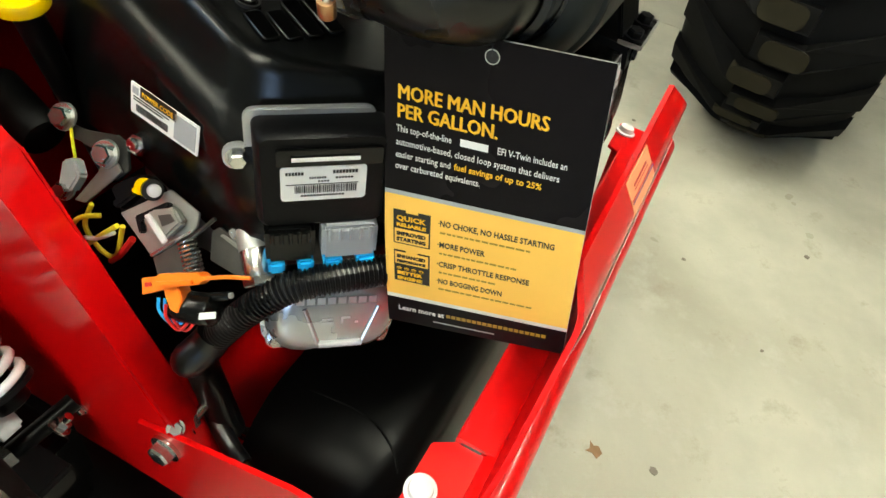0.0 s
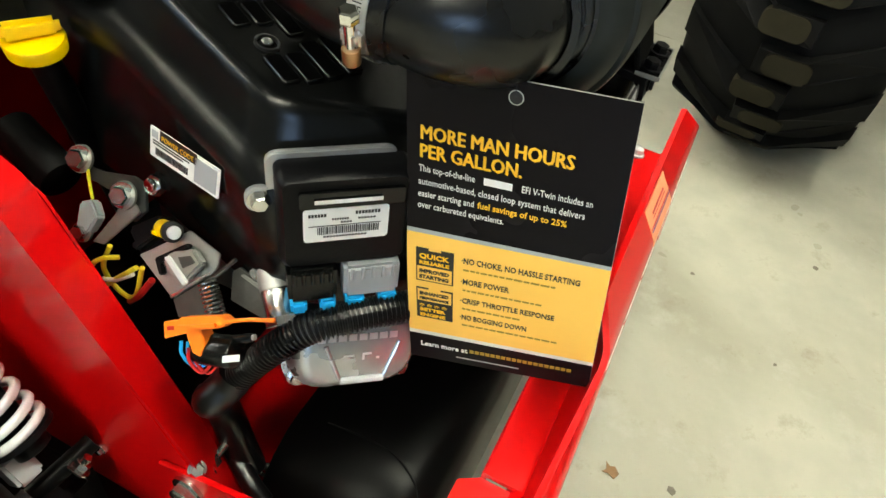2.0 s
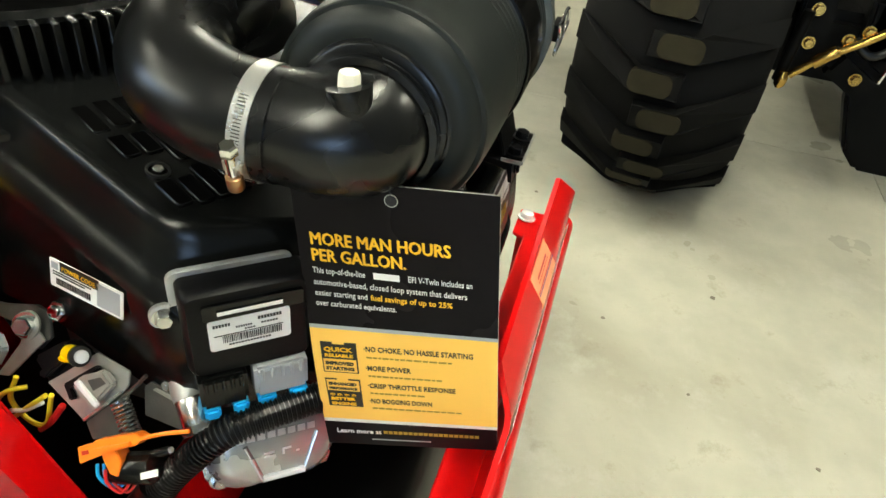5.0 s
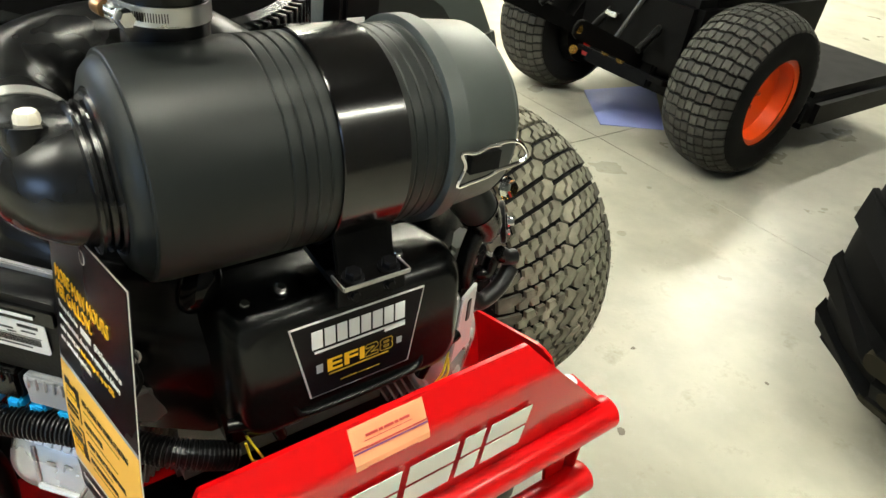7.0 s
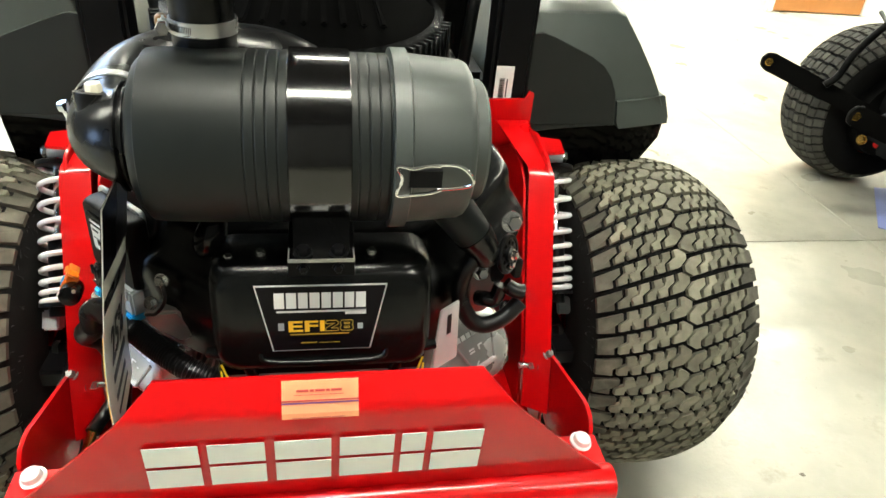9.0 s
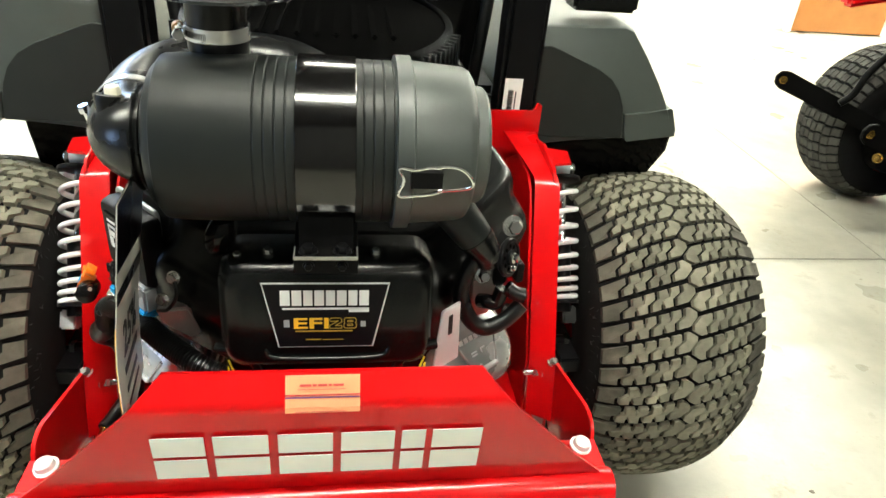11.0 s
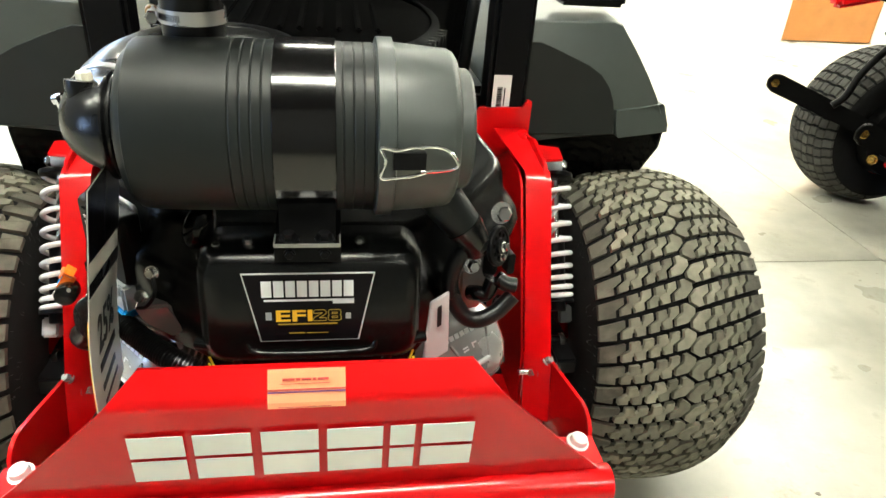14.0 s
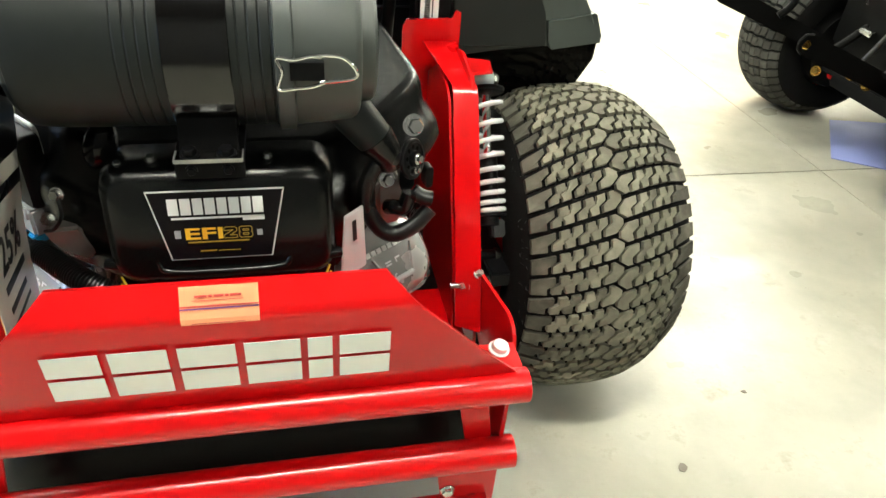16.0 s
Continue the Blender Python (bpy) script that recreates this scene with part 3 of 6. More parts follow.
part("shell_seam", tube(bmesh.new(), [(-0.21, 0.205, 0.4005), (-0.208, 0.187, 0.4005), (-0.205, 0.15, 0.400), (-0.209, 0.125, 0.3995), (-0.222, 0.099, 0.396), (-0.236, 0.084, 0.385)], 0.0012, seg=8), MUFFLER, BOX)
for x in (-0.258, 0.258):
    part("hanger", box(bmesh.new(), (x, 0.16, 0.29), (0.006, 0.06, 0.10), bevel=0.001), MUFFLER, BOX)


# ---- wheels with block tread ----
def crown(u, R, drop):
    return R - drop * abs(u) ** 2.6


def carcass(R, W, drop, rim):
    """The tyre's skin, turned about x, hollow at the rim."""
    prof = []
    hw = W / 2
    for k in range(-10, 11):
        u = k / 10
        prof.append((u * hw, crown(u, R - 0.008, drop)))
    side = [(hw * 1.05, R - drop - 0.03), (hw * 1.07, R - drop - 0.07), (hw * 1.0, R - drop - 0.10), (hw * 0.9, rim), (hw * 0.78, rim - 0.004)]
    prof = [(-x, r) for x, r in reversed(side)] + prof + side
    return lathe(bmesh.new(), (0, 0, 0), (1, 0, 0), prof, 72, cap=False)


def on_tyre(x, ang, h, R, W, drop):
    r = crown(max(-1.15, min(1.15, x / (W / 2))), R, drop) - 0.008 + h
    return Vector((x, -r * math.cos(ang), r * math.sin(ang)))


def lug(bm, outline, R, W, drop, h=0.008):
    """One tread block: an outline of (x across, arc along) lifted off the carcass."""
    lo = [bm.verts.new(on_tyre(x, s / R, -0.003, R, W, drop)) for x, s in outline]
    cx = sum(x for x, s in outline) / len(outline)
    cs = sum(s for x, s in outline) / len(outline)
    hi = [bm.verts.new(on_tyre(cx + (x - cx) * 0.975, (cs + (s - cs) * 0.975) / R, h, R, W, drop)) for x, s in outline]
    n = len(lo)
    bm.faces.new(hi)
    for i in range(n):
        bm.faces.new((lo[i], lo[(i + 1) % n], hi[(i + 1) % n], hi[i]))


def turf_tread(R, W, drop, rows=48, shoulder=False):
    """Leaning rows of stepped blocks that meet in a zigzag along the middle."""
    bm = bmesh.new()
    pitch = 2 * math.pi * R / rows
    rnd = random.Random(4)
    g = pitch / 2 - 0.0041
    z, q = 0.0062, 0.0036
    cuts = (0.027, 0.068, 0.109)
    for k in range(rows):
        for side in (-1, 1):
            s0 = (k + (0.5 if side > 0 else 0)) * pitch

            def P(x, s):
                return (x, s0 + s + 0.26 * x + rnd.uniform(-0.0004, 0.0004))

            def stepped(x, s1, s2):
                """A Z-shaped cut at x, from s1 to s2."""
                d = 1 if s2 > s1 else -1
                return [P(x - z * d, s1), P(x - z * d, -0.0035 * d), P(x - 0.002 * d, -0.0015 * d), P(x + 0.002 * d, 0.0015 * d), P(x + z * d, 0.0035 * d), P(x + z * d, s2)]

            if shoulder:
                a, b = cuts[2] + q, W / 2 + (0.006 if side > 0 else -0.014)
                if side > 0:
                    out = stepped(a, g, -g)[::1] + [P(b, -g * 0.9), P(b, g * 0.9)]
                else:
                    out = stepped(-a, -g, g) + [P(-b, g * 0.9), P(-b, -g * 0.9)]
                lug(bm, out, R, W, drop, 0.0075)
                continue
            # pointed block at the middle
            zag = 0.0065
            if side > 0:
                lug(bm, [P(zag + q, -g), P(0.02, -g)] + [P(cuts[0] - q - z, -g), P(cuts[0] - q - z, -0.0035), P(cuts[0] - q + z, 0.0035), P(cuts[0] - q + z, g)] + [P(zag + q, g), P(-zag + q, 0.005), P(-zag + q, -0.005)], R, W, drop)
            else:
                lug(bm, [P(-zag - q, g), P(-cuts[0] + q + z, g), P(-cuts[0] + q + z, 0.0035), P(-cuts[0] + q - z, -0.0035), P(-cuts[0] + q - z, -g), P(-zag - q, -g), P(zag - q, -0.005), P(zag - q, 0.005)], R, W, drop)
            for x0, x1 in zip(cuts, cuts[1:]):
                a, b = (x0 + q, x1 - q) if side > 0 else (-x1 + q, -x0 - q)
                m = (a + b) / 2
                e, n0, n1 = 0.0007, 0.0034, 0.0028
                low, high = -g + 0.0085, g - 0.0085
                lug(bm, [P(a - z, -g), P(m - z - n0, -g), P(m - z - n1, low), P(m - z - e, low), P(m - z - e, -0.002), P(m + z - e, 0.002), P(m + z - e, high), P(m + z - n1, high), P(m + z - n0, g), P(a + z, g), P(a + z, 0.0035), P(a - z, -0.0035)], R, W, drop)
                lug(bm, [P(m - z + n0, -g), P(b - z, -g), P(b - z, -0.0035), P(b + z, 0.0035), P(b + z, g), P(m + z + n0, g), P(m + z + n1, high), P(m + z + e, high), P(m + z + e, 0.002), P(m - z + e, -0.002), P(m - z + e, low), P(m - z + n1, low)], R, W, drop)
    return bm


def grid_tread(R, W, drop, rows=46, cols=9):
    bm = bmesh.new()
    pitch = 2 * math.pi * R / rows
    for k in range(rows):
        for c in range(cols):
            x0 = -W / 2 + c * W / cols + 0.002
            x1 = x0 + W / cols - 0.004
            s = k * pitch + 0.1 * pitch * ((c + 1) % 2) + 0.05 * (x0 + W / 2)
            m = (x0 + x1) / 2
            lug(bm, [(x0, s), (m - 0.0015, s + 0.001), (m - 0.0015, s + 0.006), (m + 0.0015, s + 0.006), (m + 0.0015, s + 0.001), (x1, s + 0.002), (x1, s + pitch * 0.8), (x0, s + pitch * 0.78)], R, W, drop)
    return bm


def hairs(R, W, drop):
    """Thin moulding hairs that stand off the edges of a new tyre."""
    bm = bmesh.new()
    rnd = random.Random(9)
    for k in range(420):
        x = rnd.choice((-1, 1)) * W * rnd.choice((0.5, 0.49, 0.47, 0.3))
        a, d, h = rnd.uniform(0, 2 * math.pi), rnd.uniform(-0.02, 0.02), rnd.uniform(0.012, 0.02)
        foot = [bm.verts.new(on_tyre(x + i, a + j, 0.0, R, W, drop)) for i, j in ((-0.0003, -0.001), (0.0003, -0.001), (0.0, 0.001))]
        tip = bm.verts.new(on_tyre(x + rnd.uniform(-0.003, 0.003), a + d, h, R, W, drop))
        for i in range(3):
            bm.faces.new((foot[i], foot[(i + 1) % 3], tip))
    return bm


def rim_mesh(rim, W):
    hw = W / 2
    return lathe(bmesh.new(), (0, 0, 0), (1, 0, 0), [(-hw * 0.86, rim - 0.02), (-hw * 0.9, rim + 0.004), (-hw * 0.84, rim + 0.006), (-hw * 0.76, rim - 0.008), (-hw * 0.4, rim - 0.02), (-hw * 0.3, 0.06), (-hw * 0.3, 0.0), (hw * 0.3, 0.0), (hw * 0.3, 0.06), (hw * 0.4, rim - 0.02), (hw * 0.76, rim - 0.008), (hw * 0.84, rim + 0.006), (hw * 0.9, rim + 0.004), (hw * 0.86, rim - 0.02)], 48, cap=False)


WHEELS = {}


def wheel(name, parent, base, turn, R, W, drop, rim, rim_mat, tread, label, lug_mat=None):
    """A wheel as a part: the tyre with its tread, rim and nuts under it; a repeat shares the meshes."""
    key = (name, parent.name)
    if key not in WHEELS:
        t = part(name, carcass(R, W, drop, rim), TYRE, None, label)
        OFFSET[t.name] = Vector((0, 0, 0))
        part("tread", tread(R, W, drop), lug_mat or TREAD, t, "dusty moulded tread blocks", smooth=0, kind="stuff")
        if tread is turf_tread:
            part("moulding_hair", hairs(R, W, drop), RUBBER, t, "fine rubber moulding hairs", smooth=0, kind="stuff")
            part("shoulder_tread", turf_tread(R, W, drop, shoulder=True), SHOULDER, t, "greyer moulded shoulder blocks", smooth=0, kind="stuff")
        part("rim", rim_mesh(rim, W), rim_mat, t)
        for k in range(5):
            a = 2 * math.pi * k / 5
            for s in (-1, 1):
                bolt(t, (s * W * 0.15, 0.045 * math.cos(a), 0.045 * math.sin(a)), (s, 0, 0), 0.008, 0.012, name="lug_nut")
        WHEELS[key] = t
    else:
        t = copy_thing(WHEELS[key], Matrix.Identity(4))
    t.parent = parent
    t.location = Vector(base) - OFFSET[parent.name]
    t.rotation_euler = (0, 0, turn)
    return t


for sx in (1, -1):
    wheel("rear_wheel", FRAME, (0.581 * sx, 0.562, 0.303), 0 if sx > 0 else math.pi, 0.305, 0.312, 0.052, 0.155, RED, turf_tread, "wide turf tyre on a red rim")

# ---- coil-over shocks ----
def shock(s):
    t = thing("shock_absorber", (0.372 * s, 0.33, 0.42), "coil-over shock absorber with a silver spring and black body", "shock absorber", group="rear shock absorbers")
    top, low = Vector((0.391 * s, 0.540, 0.645)), Vector((0.381 * s, 0.374, 0.422))
    d = (top - low).normalized()
    bm = bmesh.new()
    cyl(bm, low + d * 0.03, low + d * 0.15, 0.016, bevel=0.002)
    cyl(bm, low + d * 0.045, low + d * 0.05, 0.029)
    part("damper_body", bm, SATIN, t)
    part("piston_rod", cyl(bmesh.new(), low + d * 0.15, top - d * 0.006, 0.007), CHROME, t)
    pts = []
    n, turns = 170, 9.0
    q = basis(d)
    length = (top - low).length
    for k in range(n + 1):
        f = k / n
        h = 0.052 + (length - 0.075) * (f * 0.5 + f * f * 0.5)
        a = 2 * math.pi * turns * f
        pts.append(low + q @ Vector((0.0248 * math.cos(a), 0.0248 * math.sin(a), h)))
    part("coil_spring", tube(bmesh.new(), pts, 0.0044, seg=10, n=1), SPRING, t, "silver coil spring")
    part("spring_cap", cyl(bmesh.new(), top - d * 0.024, top - d * 0.016, 0.031, bevel=0.002), SATIN, t)
    part("top_eye", cyl(bmesh.new(), top + Vector((-0.03 * s, 0, 0)), top + Vector((0.012 * s, 0, 0)), 0.0125, bevel=0.002), GREYCON, t)
    eye = Vector((0.388 * s, 0.378, 0.378))
    part("lower_block", box(bmesh.new(), (0.398 * s, 0.400, 0.434), (0.024, 0.026, 0.030), Matrix.Rotation(-0.64, 3, "X"), 0.003), GREYCON if s < 0 else SATIN, t)
    stud = eye + Vector((0.012 * s, 0.12, -0.13))
    part("grease_fitting", lathe(bmesh.new(), stud, (0.2 * s, -0.6, 0.8), [(0, 0.007), (0.008, 0.007), (0.0085, 0.004), (0.016, 0.004), (0.017, 0.0055), (0.021, 0.005), (0.022, 0)], 12), ZINC, t)
    bm = bmesh.new()
    hexbolt(bm, Vector((0.362 * s, 0.385, 0.384)), (-s * 0.7, -0.3, 0.6), 0.0085, 0.008)
    cyl(bm, Vector((0.361 * s, 0.384, 0.386)), Vector((0.352 * s, 0.379, 0.396)), 0.0045)
    part("bottom_bolt", bm, ZINC, t)
    bm = bmesh.new()
    hexbolt(bm, top + Vector((0.012 * s, 0, 0)), (s, 0, 0), 0.009, 0.008)
    part("top_bolt", bm, ZINC, t)
    part("top_nut", hexbolt(bmesh.new(), top + Vector((-0.02 * s, 0, 0)), (-s, 0, 0), 0.009, 0.008), ZINC, t)
    part("mount_arm", box(bmesh.new(), (0.40 * s, 0.45, 0.36), (0.04, 0.2, 0.03), bevel=0.004), SATIN, t)
    return t


both(shock)


# ---- fenders, roll bar and body behind the engine ----
def fender(s):
    """A moulded fender: rounded shell, sunken panel in painted shade, stepped lip and a glossy shield below."""
    lo = [(0.33, 0.66), (0.33, 0.862), (0.338, 0.872), (0.478, 0.876), (0.494, 0.871), (0.530, 0.826), (0.561, 0.783), (0.583, 0.748), (0.600, 0.715), (0.606, 0.686), (0.52, 0.680), (0.42, 0.672)]
    cx, cz = 0.45, 0.77
    loops = []
    for y, k, up in ((0.596, 0.965, 0.0), (0.5975, 0.978, 0.0), (0.602, 0.992, 0.0), (0.611, 1.0, 0.001), (0.75, 1.012, 0.012), (1.0, 1.012, 0.02), (1.25, 0.99, 0.012)):
        loops.append([(s * (cx + (x - cx) * k), y, cz + (z - cz) * k + up * (1 if z > 0.7 else 0)) for x, z in lo])
    t = part("fender", rings(bmesh.new(), loops), FENDER, FRAME, "dark green-grey moulded fender", smooth=40)
    # panel whose foot lies deeper than its top edge, shade painted in
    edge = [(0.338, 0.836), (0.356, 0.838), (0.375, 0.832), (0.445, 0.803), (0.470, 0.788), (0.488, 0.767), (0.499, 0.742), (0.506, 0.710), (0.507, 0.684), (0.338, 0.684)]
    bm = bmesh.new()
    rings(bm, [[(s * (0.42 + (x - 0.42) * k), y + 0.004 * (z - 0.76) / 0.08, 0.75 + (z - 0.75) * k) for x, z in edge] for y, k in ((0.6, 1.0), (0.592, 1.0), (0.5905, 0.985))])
    part("inset_panel", bm, PANEL, t, "sunken panel darkened by painted shade", smooth=30)
    bm = bmesh.new()
    rings(bm, [[(s * x, y, z) for x, z, y in ((0.506, 0.727, 0.60 - d), (0.548, 0.732, 0.60 - d), (0.590, 0.740, 0.604 - d), (0.598 + r, 0.735, 0.609 - d * 0.6), (0.6135 + r, 0.696, 0.609 - d * 0.6), (0.609, 0.690, 0.602 - d), (0.519, 0.678, 0.60 - d), (0.512, 0.69, 0.60 - d))] for d, r in ((-0.05, 0.0), (0.006, 0.003), (0.010, 0.0015), (0.0115, -0.002))])
    part("lip", bm, FENDER, t, smooth=35)
    # shield bowed like a trough
    path = [(0.33, 0.640), (0.42, 0.640), (0.49, 0.638), (0.52, 0.632), (0.545, 0.622), (0.57, 0.616), (0.60, 0.614), (0.616, 0.618)]
    if s < 0:
        path = path[:2] + [(0.46, 0.638), (0.485, 0.632), (0.498, 0.630)]
    bm = bmesh.new()
    rings(bm, [[(s * (x if z > 0.6 else x - 0.02 * (x > 0.5)), y + dy, z) for x, y in path] + [(s * (x if z > 0.6 else x - 0.02 * (x > 0.5)), y + 0.005 + dy, z) for x, y in reversed(path)] for z, dy in ((0.55, 0.03), (0.60, 0.016), (0.65, 0.004), (0.693, 0.0))])
    part("mud_shield", bm, GLOSS, t, "glossy black lower shield", smooth=60)
    return t


both(fender)


def roll_post(s):
    t = thing("roll_bar", (0.30 * s, 0.60, 0.55), "square black steel roll bar post with a white barcode label", "roll bar", group="roll bar posts")
    part("post", box(bmesh.new(), (0.305 * s, 0.605, 1.1), (0.066, 0.066, 1.1), bevel=0.008, seg=3), SATIN, t)
    lab = part("label", box(bmesh.new(), (0.294 * s, 0.5715, 0.757), (0.030, 0.001, 0.062)), WHITE, t, "white barcode label", smooth=0)
    rnd = random.Random(3)
    rows = []
    y = -0.022
    while y < 0.012:
        h = rnd.choice((0.0006, 0.001, 0.0016))
        rows.append((-0.008, y, 0.009, h))
        y += h + 0.0009
    bars(lab, rows + [(0.004, -0.02, 0.002, 0.03)], (0.294 * s, 0.571, 0.757), (1, 0, 0), (0, 0, 1), INK)
    return t


both(roll_post)
BODY = thing("seat_platform", (0, 0.9, 0.55), "glossy black seat platform and tank panel behind the engine", "mower body")
part("rear_panel", box(bmesh.new(), (0, 0.80, 0.98), (0.56, 0.05, 0.56), bevel=0.02, seg=3), GLOSS, BODY)
part("floor_pan", box(bmesh.new(), (0, 0.98, 0.66), (0.64, 0.42, 0.1), bevel=0.015), SATIN, BODY)
part("seat_back", box(bmesh.new(), (0, 0.95, 1.3), (0.5, 0.14, 0.5), bevel=0.05, seg=4), PLASTIC, BODY)
for s in (-1, 1):
    part("hydraulic_hose", tube(bmesh.new(), [(0.24 * s, 0.70, 0.62), (0.25 * s, 0.68, 0.8), (0.27 * s, 0.72, 0.92), (0.30 * s, 0.8, 1.0)], 0.011), RUBBER, BODY)
part("hinge_block", box(bmesh.new(), (0.44, 0.64, 0.912), (0.11, 0.07, 0.036), bevel=0.006), PLASTIC, BODY)

# ---- engine ----
ENG = thing("engine", (0, 0.3, 0.4), "black V-twin engine with blower housing and cast valve covers", "engine")


def top_z(y):
    return 0.743 + 0.236 * (y - 0.12)


def housing():
    """The blower housing: an eight-sided hood whose top rises forwards."""
    bm = bmesh.new()
    base = [(-0.160, 0.52), (-0.173, 0.403), (-0.214, 0.27), (-0.219, 0.245), (-0.208, 0.225), (-0.165, 0.172), (-0.10, 0.125), (0.10, 0.125), (0.165, 0.172), (0.208, 0.225), (0.219, 0.245), (0.214, 0.27), (0.173, 0.403), (0.160, 0.52)]
    loops = []
    for k, grow, dz in ((0, 0.026, -0.185), (1, 0.030, -0.13), (2, 0.031, -0.075), (3, 0.026, -0.058), (4, 0.017, -0.048), (5, 0.008, -0.036), (6, 0.004, -0.014), (7, 0.0, -0.005), (8, -0.004, -0.001), (9, -0.012, 0.0)):
        loop = []
        for x, y in base:
            d = Vector((x, y - 0.34)).normalized()
            loop.append((x + d.x * grow, y + d.y * grow * (1 if y < 0.4 else 0), top_z(y) + dz if k > 1 else (top_z(y) - 0.09 + 0.008 * k if x > 0.12 else 0.60 + 0.045 * k)))
        loops.append(loop)
    return rings(bm, loops)


part("blower_housing", housing(), PLASTIC, ENG, "black moulded blower housing", smooth=50)


def slot(cx, cy, w, l, turn=0.5):
    """A rounded cooling slot: a closed cap lying just above the sloped top."""
    pts = []
    for x, y in rounded(w, l, w * 0.14, 3):
        c, s_ = math.cos(turn), math.sin(turn)
        px, py = cx + x * c - y * s_, cy + x * s_ + y * c
        pts.append((px, py))
    bm = bmesh.new()
    rings(bm, [[(x, y, top_z(y) + h) for x, y in pts] for h in (-0.004, 0.0004)])
    return bm




def slot_rim(cx, cy, w, l, turn):
    """The moulded lip round a cooling slot."""
    c, s_ = math.cos(turn), math.sin(turn)
    loops = []
    for gw, h in ((0.0, 0.0), (0.0002, 0.0009), (0.0008, 0.0009), (0.0014, 0.0)):
        loop = []
        for x, y in rounded(w + 2 * gw, l + 2 * gw, w * 0.14 + gw, 3):
            px, py = cx + x * c - y * s_, cy + x * s_ + y * c
            loop.append((px, py, top_z(py) + h))
        loops.append(loop)
    return rings(bmesh.new(), loops, cap=False)


SLOTS = ((-0.1576, 0.3483, 0.033), (-0.1412, 0.3429, 0.033), (-0.1264, 0.3367, 0.033), (-0.1685, 0.3121, 0.024), (-0.1537, 0.304, 0.024), (-0.1427, 0.2904, 0.038),
         (-0.1901, 0.2568, 0.027), (-0.1766, 0.2482, 0.028), (-0.1596, 0.2455, 0.037), (-0.1433, 0.2395, 0.037))
# No holes are cut: black caps put the slots' shade into colour.
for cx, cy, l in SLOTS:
    part("cooling_slot", slot(cx, cy, 0.0112, l, -0.39), GAPSHADE, ENG, "cooling slot capped in painted shade")
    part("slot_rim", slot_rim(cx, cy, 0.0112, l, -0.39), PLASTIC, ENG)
part("screw_recess", lathe(bmesh.new(), (-0.1769, 0.2793, top_z(0.2793) - 0.003), (0, -0.23, 1), [(0, 0.009), (0.0045, 0.009), (0.0045, 0.0075), (0.001, 0.0072)], 20), INK, ENG)
bolt(ENG, (-0.1769, 0.2793, top_z(0.2793) - 0.003), (0, -0.23, 1), 0.0045, 0.004)

# fan guard with upright ribs; solid wall and bars carry painted shade
part("fan_guard", lathe(bmesh.new(), (-0.02, 0.575, 0.80), (0, -0.1, 1), [(0, 0.205), (0.055, 0.198), (0.068, 0.192), (0.072, 0.18), (0.074, 0.02)], 96), GAPSHADE, ENG)
part("guard_ledge", lathe(bmesh.new(), (-0.02, 0.575, 0.79), (0, -0.1, 1), [(0, 0.2), (0, 0.232), (0.006, 0.232), (0.010, 0.222), (0.011, 0.2)], 96), PLASTIC, ENG)
part("guard_crown", lathe(bmesh.new(), (-0.02, 0.575, 0.867), (0, -0.1, 1), [(0, 0.190), (0.0, 0.203), (0.004, 0.202), (0.006, 0.19)], 96, cap=False), PLASTIC, ENG)
for k in range(96):
    a = 2 * math.pi * k / 96
    c, s_ = math.cos(a), math.sin(a)
    if s_ < -0.2:
        part("guard_rib", box(bmesh.new(), (-0.02 + 0.207 * c, 0.575 + 0.207 * s_, 0.834 + 0.02 * s_), (0.018, 0.0058, 0.074), Matrix.Rotation(a, 3, "Z"), 0.001, 1), PLASTIC, ENG)
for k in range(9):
    part("guard_bar", box(bmesh.new(), (-0.12 + k * 0.025, 0.50, 0.884), (0.008, 0.2, 0.006), bevel=0.002), GAPSHADE, ENG)

# rear cover with its badge
def rear_cover():
    bm = bmesh.new()
    loops = []
    for y, w, z0, z1, r in ((0.13, 0.214, 0.625, 0.742, 0.02), (0.075, 0.214, 0.628, 0.752, 0.02), (0.058, 0.21, 0.633, 0.749, 0.022), (0.05, 0.2, 0.64, 0.743, 0.022), (0.0475, 0.188, 0.648, 0.737, 0.02)):
        loops.append([(x, y + (z - 0.7) * 0.12, z) for x, z in rounded(w, z1 - z0, r, 5, 0, (z0 + z1) / 2)])
    return rings(bm, loops)


part("rear_cover", rear_cover(), PLASTIC, ENG, "black rear engine cover", smooth=50)
# Bulge added at the cover's corner to catch a blue window highlight.
part("housing_shoulder", tube(bmesh.new(), [(-0.098, 0.116, 0.774), (-0.101, 0.112, 0.768), (-0.107, 0.109, 0.753), (-0.114, 0.112, 0.738), (-0.118, 0.118, 0.730)], lambda f: 0.004 + 0.011 * math.sin(math.pi * f), seg=24, n=6), GLOSS, ENG, "glossy bulge added for a window highlight", smooth=80)
part("cover_skirt", prism(bmesh.new(), [(-0.105, 0.60), (0.105, 0.60), (0.11, 0.645), (0.085, 0.655), (0.07, 0.64), (-0.07, 0.64), (-0.085, 0.655), (-0.11, 0.645)], (0, 0.075, 0), (1, 0, 0), (0, 0, 1), -0.03, 0.004), PLASTIC, ENG)
for s in (-1, 1):
    part("skirt_rib", tube(bmesh.new(), [(0.112 * s, 0.056, 0.652), (0.092 * s, 0.05, 0.652), (0.078 * s, 0.05, 0.642), (0.070 * s, 0.052, 0.622)], 0.0055, seg=12), PLASTIC, ENG)
